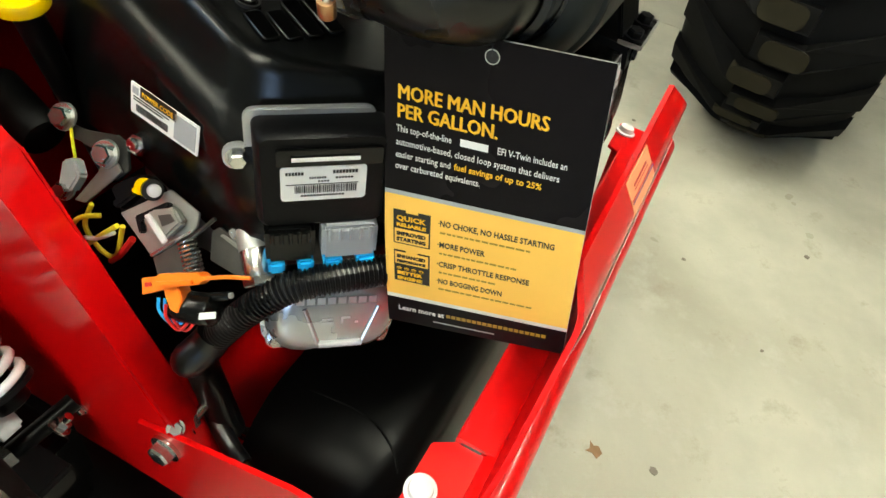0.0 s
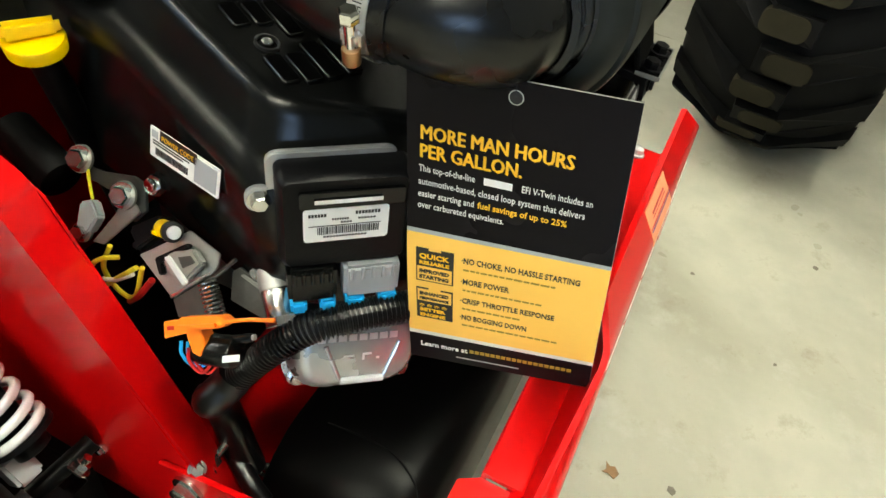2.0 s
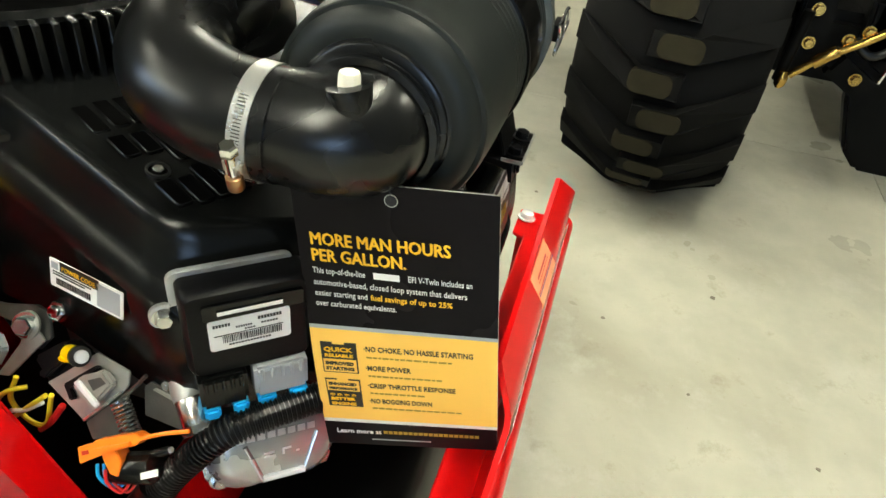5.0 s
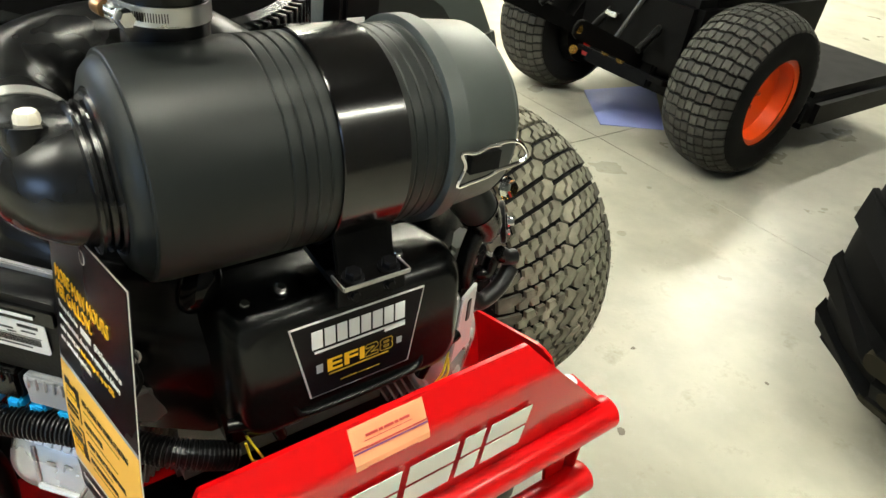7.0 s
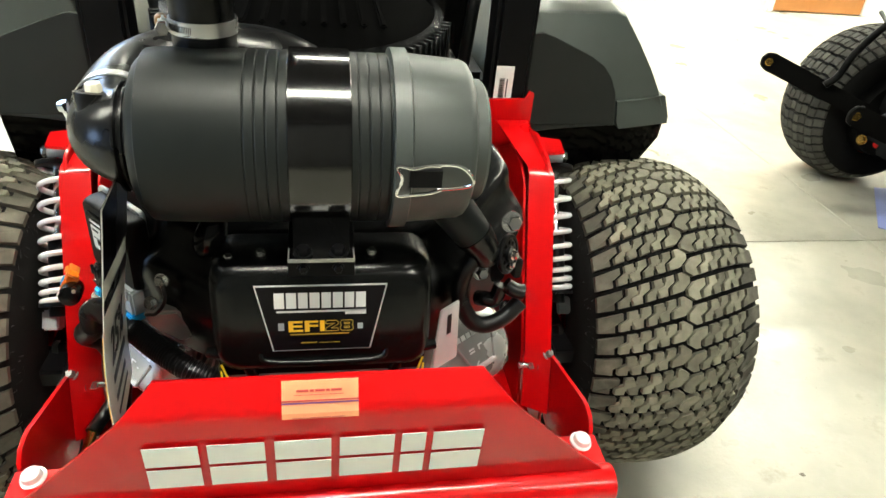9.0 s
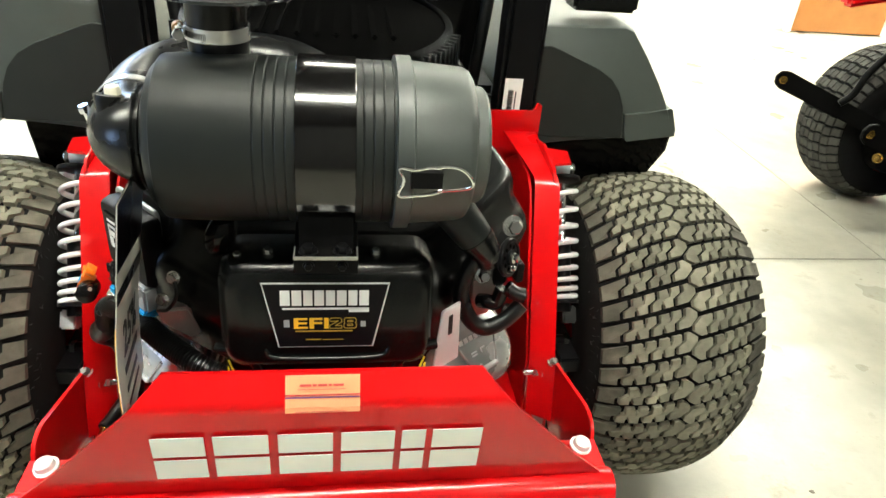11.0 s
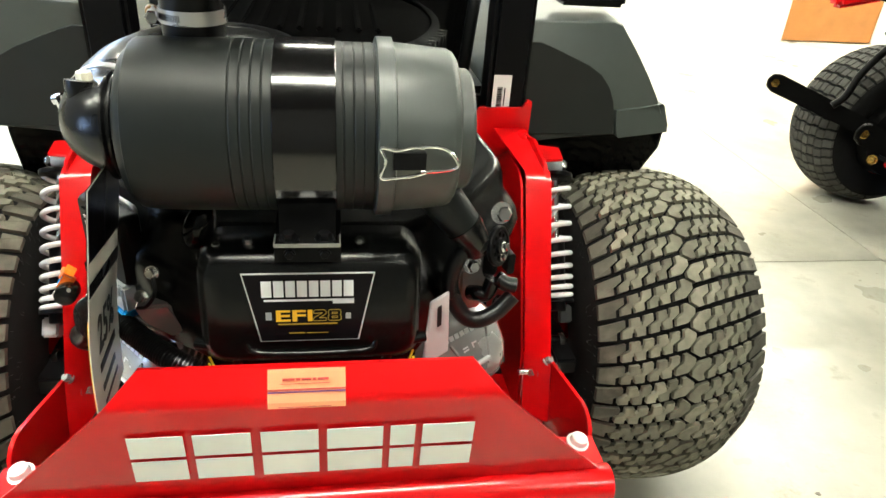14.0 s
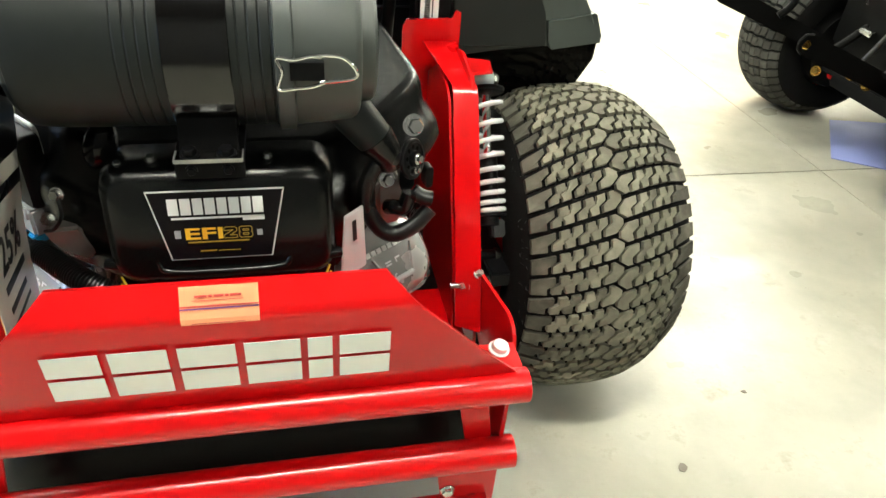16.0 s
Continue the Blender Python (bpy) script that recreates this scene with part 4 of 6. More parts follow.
part("cover_ridge", tube(bmesh.new(), [(-0.062, 0.045, 0.658), (-0.056, 0.0415, 0.65), (-0.03, 0.04, 0.648), (0.03, 0.04, 0.648), (0.056, 0.0415, 0.65), (0.062, 0.045, 0.658)], 0.0032, seg=10), PLASTIC, ENG)
BU, BV = Vector((1, 0, 0)), Vector((0, 0.12, 1)).normalized()
BAT = Vector((-0.002, 0.0425, 0.662))
badge = part("badge", prism(bmesh.new(), [(-0.047, 0), (0.047, 0), (0.062, 0.072), (-0.062, 0.072)], BAT, BU, BV, 0.0012, 0.0003), SILVERINK, ENG, "black badge with a silver edge", smooth=0)
part("badge_face", prism(bmesh.new(), [(-0.0458, 0.0012), (0.0458, 0.0012), (0.0605, 0.0708), (-0.0605, 0.0708)], BAT + Vector((0, -0.0012, 0)), BU, BV, 0.0003), CARDBLACK, badge, smooth=0)
P0 = BAT + Vector((0, -0.0016, 0))
x = -0.044
LOGO = []
for w in (0.0105, 0.0105, 0.01, 0.0105, 0.01, 0.0105, 0.01, 0.0105):
    LOGO.append((x, 0.048, w - 0.0012, 0.0165))
    x += w + 0.0006
bars(badge, LOGO + [(-0.042, 0.0435, 0.084, 0.002), (0.022, 0.0405, 0.02, 0.005)], P0, BU, BV, WHITE, "logo_block")
words(badge, "EFI", P0 + BU * -0.033 + BV * 0.0225, BU, BV, 0.0165, YELLOW, width=0.034, bold=0.0004)

# outlined figures, each a closed line round its stroke
def figure(edges, x0):
    bm = bmesh.new()
    for edge in edges:
        pts = [P0 + BU * (x0 + x) + BV * (0.0225 + y) + Vector((0, -0.0008, 0)) for x, y in edge]
        for a, b in zip(pts, pts[1:] + pts[:1]):
            cyl(bm, a, b, 0.00042, seg=6)
    return part("outlined_figure", bm, GOLDINK, badge, "gold outlined figure")


figure([[(0, 0), (0.0118, 0), (0.0118, 0.003), (0.0052, 0.003), (0.0118, 0.0072), (0.0118, 0.0098), (0.0102, 0.0116), (0.0014, 0.0116), (0, 0.0102), (0, 0.008), (0.0034, 0.008), (0.0084, 0.0084), (0, 0.0032)]], 0.0036)
figure([[(0.0014, 0), (0.0108, 0), (0.0122, 0.0014), (0.0122, 0.005), (0.0112, 0.006), (0.0120, 0.007), (0.0120, 0.0102), (0.0106, 0.0116), (0.0016, 0.0116), (0.0002, 0.0102), (0.0002, 0.007), (0.001, 0.006), (0, 0.005), (0, 0.0014)], [(0.0036, 0.0028), (0.0086, 0.0028), (0.0086, 0.0046), (0.0036, 0.0046)], [(0.0036, 0.0072), (0.0086, 0.0072), (0.0086, 0.0088), (0.0036, 0.0088)]], 0.0175)
for x, y, w, h, ink in ((-0.041, 0.024, 0.0055, 0.008, GREYCON), (0.034, 0.024, 0.005, 0.006, GREYCON), (-0.03, 0.0185, 0.056, 0.0014, GOLDINK), (-0.02, 0.009, 0.015, 0.0012, GOLDINK), (-0.003, 0.009, 0.02, 0.0006, GOLDINK)):
    bars(badge, [(x, y, w, h)], P0, BU, BV, ink)
for x, z in ((-0.058, 0.753), (0.046, 0.753), (-0.087, 0.748)):
    bolt(ENG, (x, 0.075, z), (0, -0.3, 1), 0.004, 0.004)
part("side_plate", prism(bmesh.new(), [(0.112, 0.61), (0.140, 0.625), (0.136, 0.700), (0.117, 0.690)], (0, 0.03, 0), (1, 0.25, 0), (0, 0, 1), -0.004, 0.001), SPRING, ENG, "bright bare metal plate")
part("plate_slot", prism(bmesh.new(), [(0.1255, 0.660), (0.1295, 0.662), (0.1285, 0.686), (0.1245, 0.684)], (0, 0.0285, 0), (1, 0.25, 0), (0, 0, 1), -0.003), INK, ENG)

# block, cylinders and valve covers
part("crankcase", box(bmesh.new(), (0, 0.33, 0.52), (0.30, 0.30, 0.20), bevel=0.03, seg=3), DARKALU, ENG)


def head(s):
    c = Vector((0.218 * s, 0.165, 0.552)) if s < 0 else Vector((0.194, 0.135, 0.582))
    n = Vector((0.66 * s, -0.66, 0.36)).normalized() if s < 0 else Vector((0.5, -0.62, 0.6)).normalized()
    e = Vector((0.70, 0.71 * s, -0.12 * s))
    e = (e - n * e.dot(n)).normalized()
    k_ = 1.05 if s < 0 else 1.3
    if s < 0:
        e = Matrix.Rotation(-0.22, 3, n) @ e
        c += Vector((-0.004, 0.0047, 0.0012))
    else:
        c += Vector((-0.0175, -0.008, 0.002))
    v = n.cross(e)
    m = Matrix((e, v, n)).transposed()
    for k in range(6):
        o = c - n * (0.045 + 0.011 * k)
        part("cooling_fin", box(bmesh.new(), o, (0.105, 0.085, 0.004), m, 0.0015, 1), DARKALU, ENG)
    part("cylinder", cyl(bmesh.new(), c - n * 0.04, c - n * 0.14, 0.036), DARKALU, ENG)
    bm = bmesh.new()
    for d, w, h, r in ((-0.045, 0.10, 0.07, 0.02), (-0.035, 0.104, 0.074, 0.02), (-0.034, 0.112, 0.082, 0.022), (-0.027, 0.112, 0.082, 0.022), (-0.026, 0.107, 0.076, 0.026), (-0.020, 0.106, 0.074, 0.026), (-0.012, 0.102, 0.070, 0.026), (-0.006, 0.096, 0.063, 0.025), (-0.002, 0.087, 0.053, 0.022), (0.0, 0.074, 0.042, 0.016)):
        if len(bm.verts) == 0:
            loops = []
        loops.append([c + e * x + v * y + n * d for x, y in rounded(w * k_, h * k_, r * k_, 5)])
        bm.verts.new((0, 0, 0))
    bm.free()
    cov = part("valve_cover", rings(bmesh.new(), loops), COVERALU, ENG, "cast aluminium valve cover", smooth=50)
    # raised emblem outline
    up = v if v.z > 0 else -v
    right = up.cross(n)
    f = c + n * 0.0005
    for a, b in (((-0.027, 0.010), (-0.014, -0.0245)), ((-0.014, -0.0245), (0.023, -0.0245)), ((0.023, -0.0245), (0.036, 0.010))):
        pa, pb = f + right * a[0] + up * a[1], f + right * b[0] + up * b[1]
        part("emblem_rib", tube(bmesh.new(), [pa, pa.lerp(pb, 0.5), pb], 0.0034 if a[1] == b[1] else 0.002, seg=8, n=2), SPRING if a[1] == b[1] else COVERALU, cov)
    bars(cov, [(-0.034 + 0.0087 * k, 0.014, 0.0066, 0.006) for k in range(8)], f, right, up, ALU, "logo_block", lift=0.001)
    bars(cov, [(-0.012, -0.005, 0.009, 0.002), (-0.012, -0.0015, 0.009, 0.002), (0.004, -0.005, 0.002, 0.0055), (0.004, -0.0005, 0.008, 0.002), (0.016, -0.005, 0.003, 0.002)], f, right, up, SPRING, "cast_mark", lift=0.001)
    for x, y in ((-0.044 * k_, 0.03 * k_), (0.044 * k_, 0.03 * k_), (-0.044 * k_, -0.03 * k_), (0.044 * k_, -0.03 * k_)):
        bolt(cov, c + e * x + v * y - n * 0.026, n, 0.0065, 0.007)


both(head)

# engine control unit on the left shoulder
EU = Vector((0.66, -0.75, 0)).normalized()
EN = Vector((-0.75, -0.66, 0)).normalized()
EV = Vector((0, 0, 1))
EC = Vector((-0.2265, 0.1815, 0.698))
ET = Matrix((EU, EV, EU.cross(EV))).transposed()
ECU = thing("engine_control_unit", EC - EV * 0.05, "black engine control unit with an aluminium back plate and white label", "control unit")
part("back_plate", prism(bmesh.new(), rounded(0.090, 0.094, 0.008, 4, -0.006, 0.0), EC - EN * 0.028, EU, EV, 0.005, 0.001), ALU, ECU)
bm = bmesh.new()
rings(bm, [[EC + EU * x + EV * y + EN * d for x, y in rounded(w, h, 0.006)] for d, w, h in ((-0.024, 0.092, 0.084), (-0.012, 0.092, 0.084), (-0.004, 0.088, 0.08), (-0.001, 0.084, 0.076))])
part("case", bm, SATIN, ECU)
part("upper_step", prism(bmesh.new(), rounded(0.072, 0.014, 0.002, 4, 0.004, 0.024), EC - EN * 0.002, EU, EV, 0.004, 0.001), PLASTIC, ECU)
part("lug", prism(bmesh.new(), rounded(0.022, 0.022, 0.009, 4, -0.055, 0.008), EC - EN * 0.028, EU, EV, 0.005, 0.001), ALU, ECU)
bolt(ECU, EC + EU * -0.056 + EV * 0.008 - EN * 0.024, EN, 0.0065, 0.006)
lab = part("label", prism(bmesh.new(), rounded(0.059, 0.030, 0.003), EC + EV * 0.001, EU, EV, 0.0006), WHITE, ECU, "white barcode label", smooth=0)
rnd = random.Random(8)
rows, x = [], -0.02
while x < 0.022:
    w = rnd.choice((0.0005, 0.0008, 0.0012))
    rows.append((x, -0.009, w, 0.0065))
    x += w + 0.0006
for x0, y0, n, w, h in ((-0.026, 0.007, 6, 0.0016, 0.0026), (0.006, 0.0075, 8, 0.0017, 0.0028), (-0.010, 0.0035, 7, 0.0012, 0.0016), (0.008, 0.003, 6, 0.0016, 0.0014), (-0.004, 0.0005, 4, 0.0015, 0.0013), (-0.016, -0.0122, 14, 0.0017, 0.0014)):
    rows += [(x0 + (w + 0.0005) * k, y0, w, h) for k in range(n)]
rows += [(-0.026, -0.0016, 0.05, 0.0005)]
bars(lab, rows, EC + EV * 0.002, EU, EV, INK, lift=0.0009)
bars(lab, [(-0.022, 0.0205, 0.046, 0.0032)], EC + EV * 0.002, EU, EV, WHITE, "serial_strip", 0.0035)
for u, m, w in ((-0.024, PLASTIC, 0.036), (0.020, GREYCON, 0.042)):
    con = part("connector", box(bmesh.new(), EC + EU * u - EV * 0.056 - EN * 0.008, (w, 0.032, 0.026), ET, 0.003), m, ECU)
    for du in (-0.3, 0.3):
        part("lock_tab", box(bmesh.new(), EC + EU * (u + du * w) - EV * 0.0755 - EN * 0.004, (w * 0.34, 0.011, 0.024), ET, 0.002), BLUE, con, "bright blue lock tab")
    for k in range(5):
        part("grip_rib", box(bmesh.new(), EC + EU * (u - w * 0.36 + k * w * 0.18) - EV * 0.045 + EN * 0.006, (0.003, 0.012, 0.003), ET, 0.0008, 1), m, con)

# product label on the left face of the housing
KT = Vector((-0.007, -0.065, -0.007)).normalized()
KV = Vector((0.004, 0.004, 0.026))
KV = (KV - KT * KV.dot(KT)).normalized()
KN = KT.cross(KV)
KC = Vector((-0.2345, 0.3105, 0.7015)) + KN * 0.003
KL = thing("product_label", KC, "white and black product label with barcode on the engine housing", "label")
part("film", prism(bmesh.new(), rounded(0.068, 0.026, 0.001), KC, KT, KV, 0.0008), WHITE, KL, smooth=0)
bars(KL, [(-0.024, 0.004, 0.036, 0.0092)], KC, KT, KV, INK, "black_panel", lift=0.0012)
words(KL, "POWER CODE", KC + KT * -0.022 + KV * 0.006, KT, KV, 0.006, YELLOW, lift=0.0018, width=0.031)
bars(KL, [(-0.032, 0.0045, 0.006, 0.006)], KC, KT, KV, GREYCON, lift=0.0012)
rows, x = [(-0.031, 0.0015, 0.036, 0.001), (-0.031, -0.0008, 0.03, 0.001)], -0.028
while x < 0.004:
    w = rnd.choice((0.0006, 0.0009, 0.0013))
    rows.append((x, -0.0095, w, 0.006))
    x += w + 0.0007
bars(KL, rows, KC, KT, KV, INK, lift=0.0012)
bars(KL, [(0.0105, -0.0105, 0.021, 0.021)], KC, KT, KV, GREYCON, "grey_patch", lift=0.0012)

# brackets, linkage and wiring on the left side
LINK = thing("throttle_bracket", (-0.25, 0.33, 0.55), "bare steel throttle bracket with cable clamp and wiring plugs", "bracket")
PY, PZ = Vector((0, 1, 0)), Vector((0, 0, 1))


def flat(name, outline, x, depth, material, bevel=0.0008, parent=None, label=""):
    """A plate standing in the fore-and-aft plane."""
    return part(name, prism(bmesh.new(), outline, (x, 0, 0), PY, PZ, depth, bevel), material, parent or LINK, label)


LV = Vector((0.6, 0, 0.8))


def leaned(name, outline, at, depth, material, bevel=0.0006, parent=None, label=""):
    """A plate in the plane that leans in over the engine's left flank."""
    return part(name, prism(bmesh.new(), outline, at, PY, LV, depth, bevel), material, parent or LINK, label)


UP, CP = Vector((-0.235, 0.40, 0.61)), Vector((-0.262, 0.32, 0.61))
LN = Vector((-0.8, 0, 0.6))
leaned("upper_plate", [(0.0454, 0.0245), (0.0258, 0.0247), (-0.0045, 0.0326), (-0.0175, 0.0297), (-0.0266, 0.0097), (-0.018, -0.004), (0.0031, 0.004), (0.0031, 0.0125), (0.0282, 0.0145), (0.0411, 0.0128)], UP, 0.004, DARKSTEEL)
leaned("lever_plate", [(-0.003, 0.012), (-0.018, 0.012), (-0.0246, 0.0067), (0.0002, -0.0316), (0.0117, -0.0335), (-0.0034, -0.0019)], UP + LN * 0.005, 0.003, GREYSTEEL)
leaned("connector_body", [(0.0304, -0.0045), (0.0187, 0.0021), (0.0082, -0.0099), (0.0128, -0.0271), (0.0265, -0.0267)], UP + LN * 0.012, 0.012, GREYCON, 0.002)
leaned("black_arm", [(0.0398, 0.0015), (0.0222, 0.0277), (0.0142, 0.0241), (0.0316, -0.0005)], CP + LN * 0.004, 0.012, SATIN, 0.002)
leaned("black_block", [(0.055, 0.01), (0.03, 0.032), (0.012, 0.026), (0.0, 0.012), (0.028, -0.012)], CP - LN * 0.006, 0.02, SATIN, 0.003)
leaned("cable_plate", [(0.0307, -0.0032), (0.0159, 0.0104), (-0.0065, 0.0328), (-0.0378, 0.0259), (-0.0398, 0.0156), (-0.037, 0.0084), (-0.0104, -0.0239)], CP, 0.003, GREYSTEEL)
leaned("bright_edge", [(-0.0104, -0.0239), (-0.037, 0.0084), (-0.036, 0.0104), (-0.0085, -0.0222)], CP + LN * 0.0012, 0.002, ZINC, 0.0003)
leaned("bent_tab", [(-0.0108, -0.0245), (-0.0368, 0.0072), (-0.0425, -0.0265), (-0.0204, -0.0362)], CP - LN * 0.001, 0.004, DARKSTEEL)
leaned("cable_clamp", [(0.0024, 0.0039), (-0.0025, 0.0134), (-0.0208, 0.0233), (-0.0328, 0.0155), (-0.0223, -0.0036), (-0.0091, -0.005)], CP + LN * 0.010, 0.009, GREYSTEEL, 0.002)
leaned("clamp_strap", [(0.0113, 0.0023), (-0.0122, 0.0246), (-0.016, 0.023), (0.0057, 0.0008), (-0.0013, -0.0064), (0.0022, -0.0091)], CP + LN * 0.0075, 0.006, SATIN, 0.001)
leaned("clamp_rib", [(-0.0006, 0.0079), (-0.0039, 0.011), (-0.0271, -0.0019), (-0.0242, -0.0059)], CP + LN * 0.0125, 0.003, SPRING, 0.0006)
leaned("clamp_window", [(-0.011, 0.0125), (-0.021, 0.018), (-0.027, 0.0145), (-0.018, 0.006)], CP + LN * 0.0106, 0.001, DARKSTEEL, 0.0002)
S0, S1 = Vector((-0.262, 0.2835, 0.613)), Vector((-0.2755, 0.2655, 0.592))
sq = basis(S1 - S0)
pts = []
for k in range(120):
    a = 2 * math.pi * 9 * k / 119
    pts.append(S0 + sq @ Vector((0.007 * math.cos(a), 0.007 * math.sin(a), (S1 - S0).length * k / 119)))
part("governor_spring", tube(bmesh.new(), pts, 0.0013, seg=6, n=1), ZINC, LINK)
part("spring_core", cyl(bmesh.new(), S0, S1, 0.0055), INK, LINK)
part("spring_hook", tube(bmesh.new(), [S0, (-0.256, 0.272, 0.626), (-0.25, 0.263, 0.638)], 0.0017, seg=6), DARKSTEEL, LINK)
for p, r in (((-0.2315, 0.3935, 0.627), 0.0085), ((-0.2576, 0.4218, 0.5915), 0.0065), ((-0.224, 0.4449, 0.638), 0.0085)):
    bolt(LINK, p, (-0.8, -0.25, 0.55), r, 0.009)
    part("bolt_washer", cyl(bmesh.new(), Vector(p) + LN * 0.0005, Vector(p) - LN * 0.002, r * 1.45), GREYSTEEL, LINK)
SP = Vector((-0.2159, 0.3762, 0.6354))
part("stud", cyl(bmesh.new(), SP - LN * 0.02, SP + LN * 0.004, 0.0055, bevel=0.001), CHROME, LINK)
part("stud_nut", lathe(bmesh.new(), SP - LN * 0.008, LN, [(0, 0.0095), (0.007, 0.0095), (0.008, 0.0085)], 6), ZINC, LINK)
part("sensor_plug", cyl(bmesh.new(), (-0.247, 0.338, 0.630), (-0.252, 0.323, 0.638), 0.0074, bevel=0.001), YCAP, LINK, "yellow sensor plug")
part("plug_fin", box(bmesh.new(), (-0.2545, 0.336, 0.632), (0.005, 0.008, 0.004), bevel=0.0008), YCAP, LINK, "yellow plug fin")
part("plug_seal", cyl(bmesh.new(), (-0.252, 0.323, 0.638), (-0.2535, 0.3195, 0.640), 0.0084), INK, LINK)
part("plug_collar", cyl(bmesh.new(), (-0.2535, 0.3195, 0.640), (-0.2548, 0.316, 0.642), 0.0054, bevel=0.001), SPRING, LINK)
part("wire_down", tube(bmesh.new(), [(-0.226, 0.436, 0.634), (-0.233, 0.430, 0.622), (-0.238, 0.425, 0.612)], 0.0014, seg=8), YWIRE, LINK, "yellow wire")
for pts in ([(-0.268, 0.414, 0.556), (-0.272, 0.400, 0.577), (-0.27, 0.388, 0.588), (-0.262, 0.378, 0.588)], [(-0.27, 0.420, 0.534), (-0.272, 0.395, 0.552), (-0.272, 0.370, 0.578), (-0.27, 0.350, 0.598)], [(-0.262, 0.386, 0.597), (-0.268, 0.394, 0.572), (-0.27, 0.380, 0.553), (-0.27, 0.362, 0.556), (-0.268, 0.346, 0.598)]):
    part("wire", tube(bmesh.new(), pts, 0.0022, seg=8), YWIRE, LINK, "yellow wire")
part("wire", tube(bmesh.new(), [(-0.271, 0.395, 0.56), (-0.273, 0.375, 0.572), (-0.271, 0.355, 0.588)], 0.002, seg=8), WHITE, LINK, "white wire")
part("wire", tube(bmesh.new(), [(-0.27, 0.37, 0.545), (-0.27, 0.355, 0.562), (-0.268, 0.338, 0.588)], 0.003, seg=8), RWIRE, LINK, "red wire")
SH = Vector((-0.255, 0.25, 0.6))
leaned("head_shield", [(0.0236, 0.0178), (0.0186, 0.0235), (-0.0071, 0.0192), (-0.0216, -0.0068), (0.0169, -0.0041)], SH, 0.004, DARKSTEEL)
leaned("shield_edge", [(0.015, 0.018), (0.0126, 0.0203), (-0.0077, 0.0175), (-0.008, 0.0137)], SH + LN * 0.002, 0.002, GREYSTEEL)
bolt(LINK, SH + PY * 0.002 + LV * 0.026, LN, 0.0045, 0.005)
part("intake_runner", tube(bmesh.new(), [(-0.215, 0.25, 0.63), (-0.236, 0.24, 0.624), (-0.246, 0.228, 0.611)], 0.0125), ALU, LINK)
part("runner_fitting", cyl(bmesh.new(), (-0.2427, 0.2327, 0.6184), (-0.2555, 0.2171, 0.6014), 0.0125, bevel=0.002), ZINC, LINK)
part("runner_nut", lathe(bmesh.new(), (-0.2535, 0.2195, 0.604), (-0.0128, -0.0156, -0.017), [(0, 0.0145), (0.006, 0.0145), (0.0075, 0.013)], 6), ZINC, LINK)
part("solenoid", cyl(bmesh.new(), (-0.222, 0.528, 0.634), (-0.235, 0.462, 0.614), 0.0195, bevel=0.002), DARKBODY, LINK, "black solenoid")

CAP = thing("oil_filler_cap", (-0.15, 0.5, 0.5), "bright yellow plastic oil filler cap", "cap")
part("skirt", lathe(bmesh.new(), (-0.2195, 0.462, 0.731), (-0.15, -0.1, 1), [(0, 0.019), (0.001, 0.022), (0.010, 0.0228), (0.012, 0.0218), (0.0125, 0.0)], 36), YCAP, CAP)
part("grip", box(bmesh.new(), (-0.2225, 0.460, 0.750), (0.042, 0.009, 0.016), Matrix.Rotation(-0.55, 3, "Z"), 0.004), YCAP, CAP)
part("filler_tube", cyl(bmesh.new(), (-0.15, 0.50, 0.5), (-0.2195, 0.462, 0.733), 0.012), SATIN, CAP)

HARN = thing("wiring_harness", (-0.25, 0.2, 0.58), "black corrugated wiring conduit round the engine", "wiring")
part("conduit", tube(bmesh.new(), [(-0.288, 0.254, 0.525), (-0.284, 0.242, 0.545), (-0.278, 0.228, 0.568), (-0.270, 0.213, 0.588), (-0.255, 0.194, 0.606), (-0.233, 0.170, 0.612), (-0.204, 0.143, 0.612), (-0.172, 0.112, 0.609), (-0.14, 0.085, 0.606), (-0.10, 0.075, 0.59)], 0.0118, seg=16, ribs=84, depth=0.0011), RUBBER, HARN, smooth=0)
part("conduit_end", tube(bmesh.new(), [(-0.283, 0.246, 0.545), (-0.2882, 0.2507, 0.533), (-0.300, 0.262, 0.515), (-0.284, 0.272, 0.495), (-0.275, 0.275, 0.45), (-0.28, 0.25, 0.38)], 0.0155), RUBBER, HARN)
HO = Vector((-0.31, 0.262, 0.608))


def leaned_h(name, outline, at, depth, material, bevel, label=""):
    return part(name, prism(bmesh.new(), outline, at, (0, 1, 0), LV, depth, bevel), material, HARN, label)


leaned_h("orange_lock", [(0.0233, 0.0028), (0.0117, 0.0085), (0.0113, 0.0117), (-0.0193, 0.0267), (-0.0263, 0.0249), (-0.0215, 0.0178), (-0.0054, 0.0095), (0.0182, -0.0087)], HO, 0.012, ORANGE, 0.0007, "orange connector lock")
leaned_h("orange_body", [(0.006, 0.0035), (-0.0054, 0.0095), (-0.0127, 0.0021), (-0.0125, -0.0099), (-0.0054, -0.0095), (0.0015, -0.0015)], HO - LN * 0.003, 0.014, ORANGE, 0.0007, "orange connector body")
leaned_h("orange_rib", [(0.010, 0.0062), (-0.018, 0.0205), (-0.0195, 0.018), (0.0085, 0.0035)], HO + LN * 0.003, 0.004, ORANGE, 0.0005, "orange connector rib")
leaned_h("lock_slot", [(0.019, 0.0012), (0.014, 0.0037), (0.0125, 0.0012), (0.0175, -0.0016)], HO + LN * 0.0005, 0.001, RWIRE, 0.0, "recessed slot")
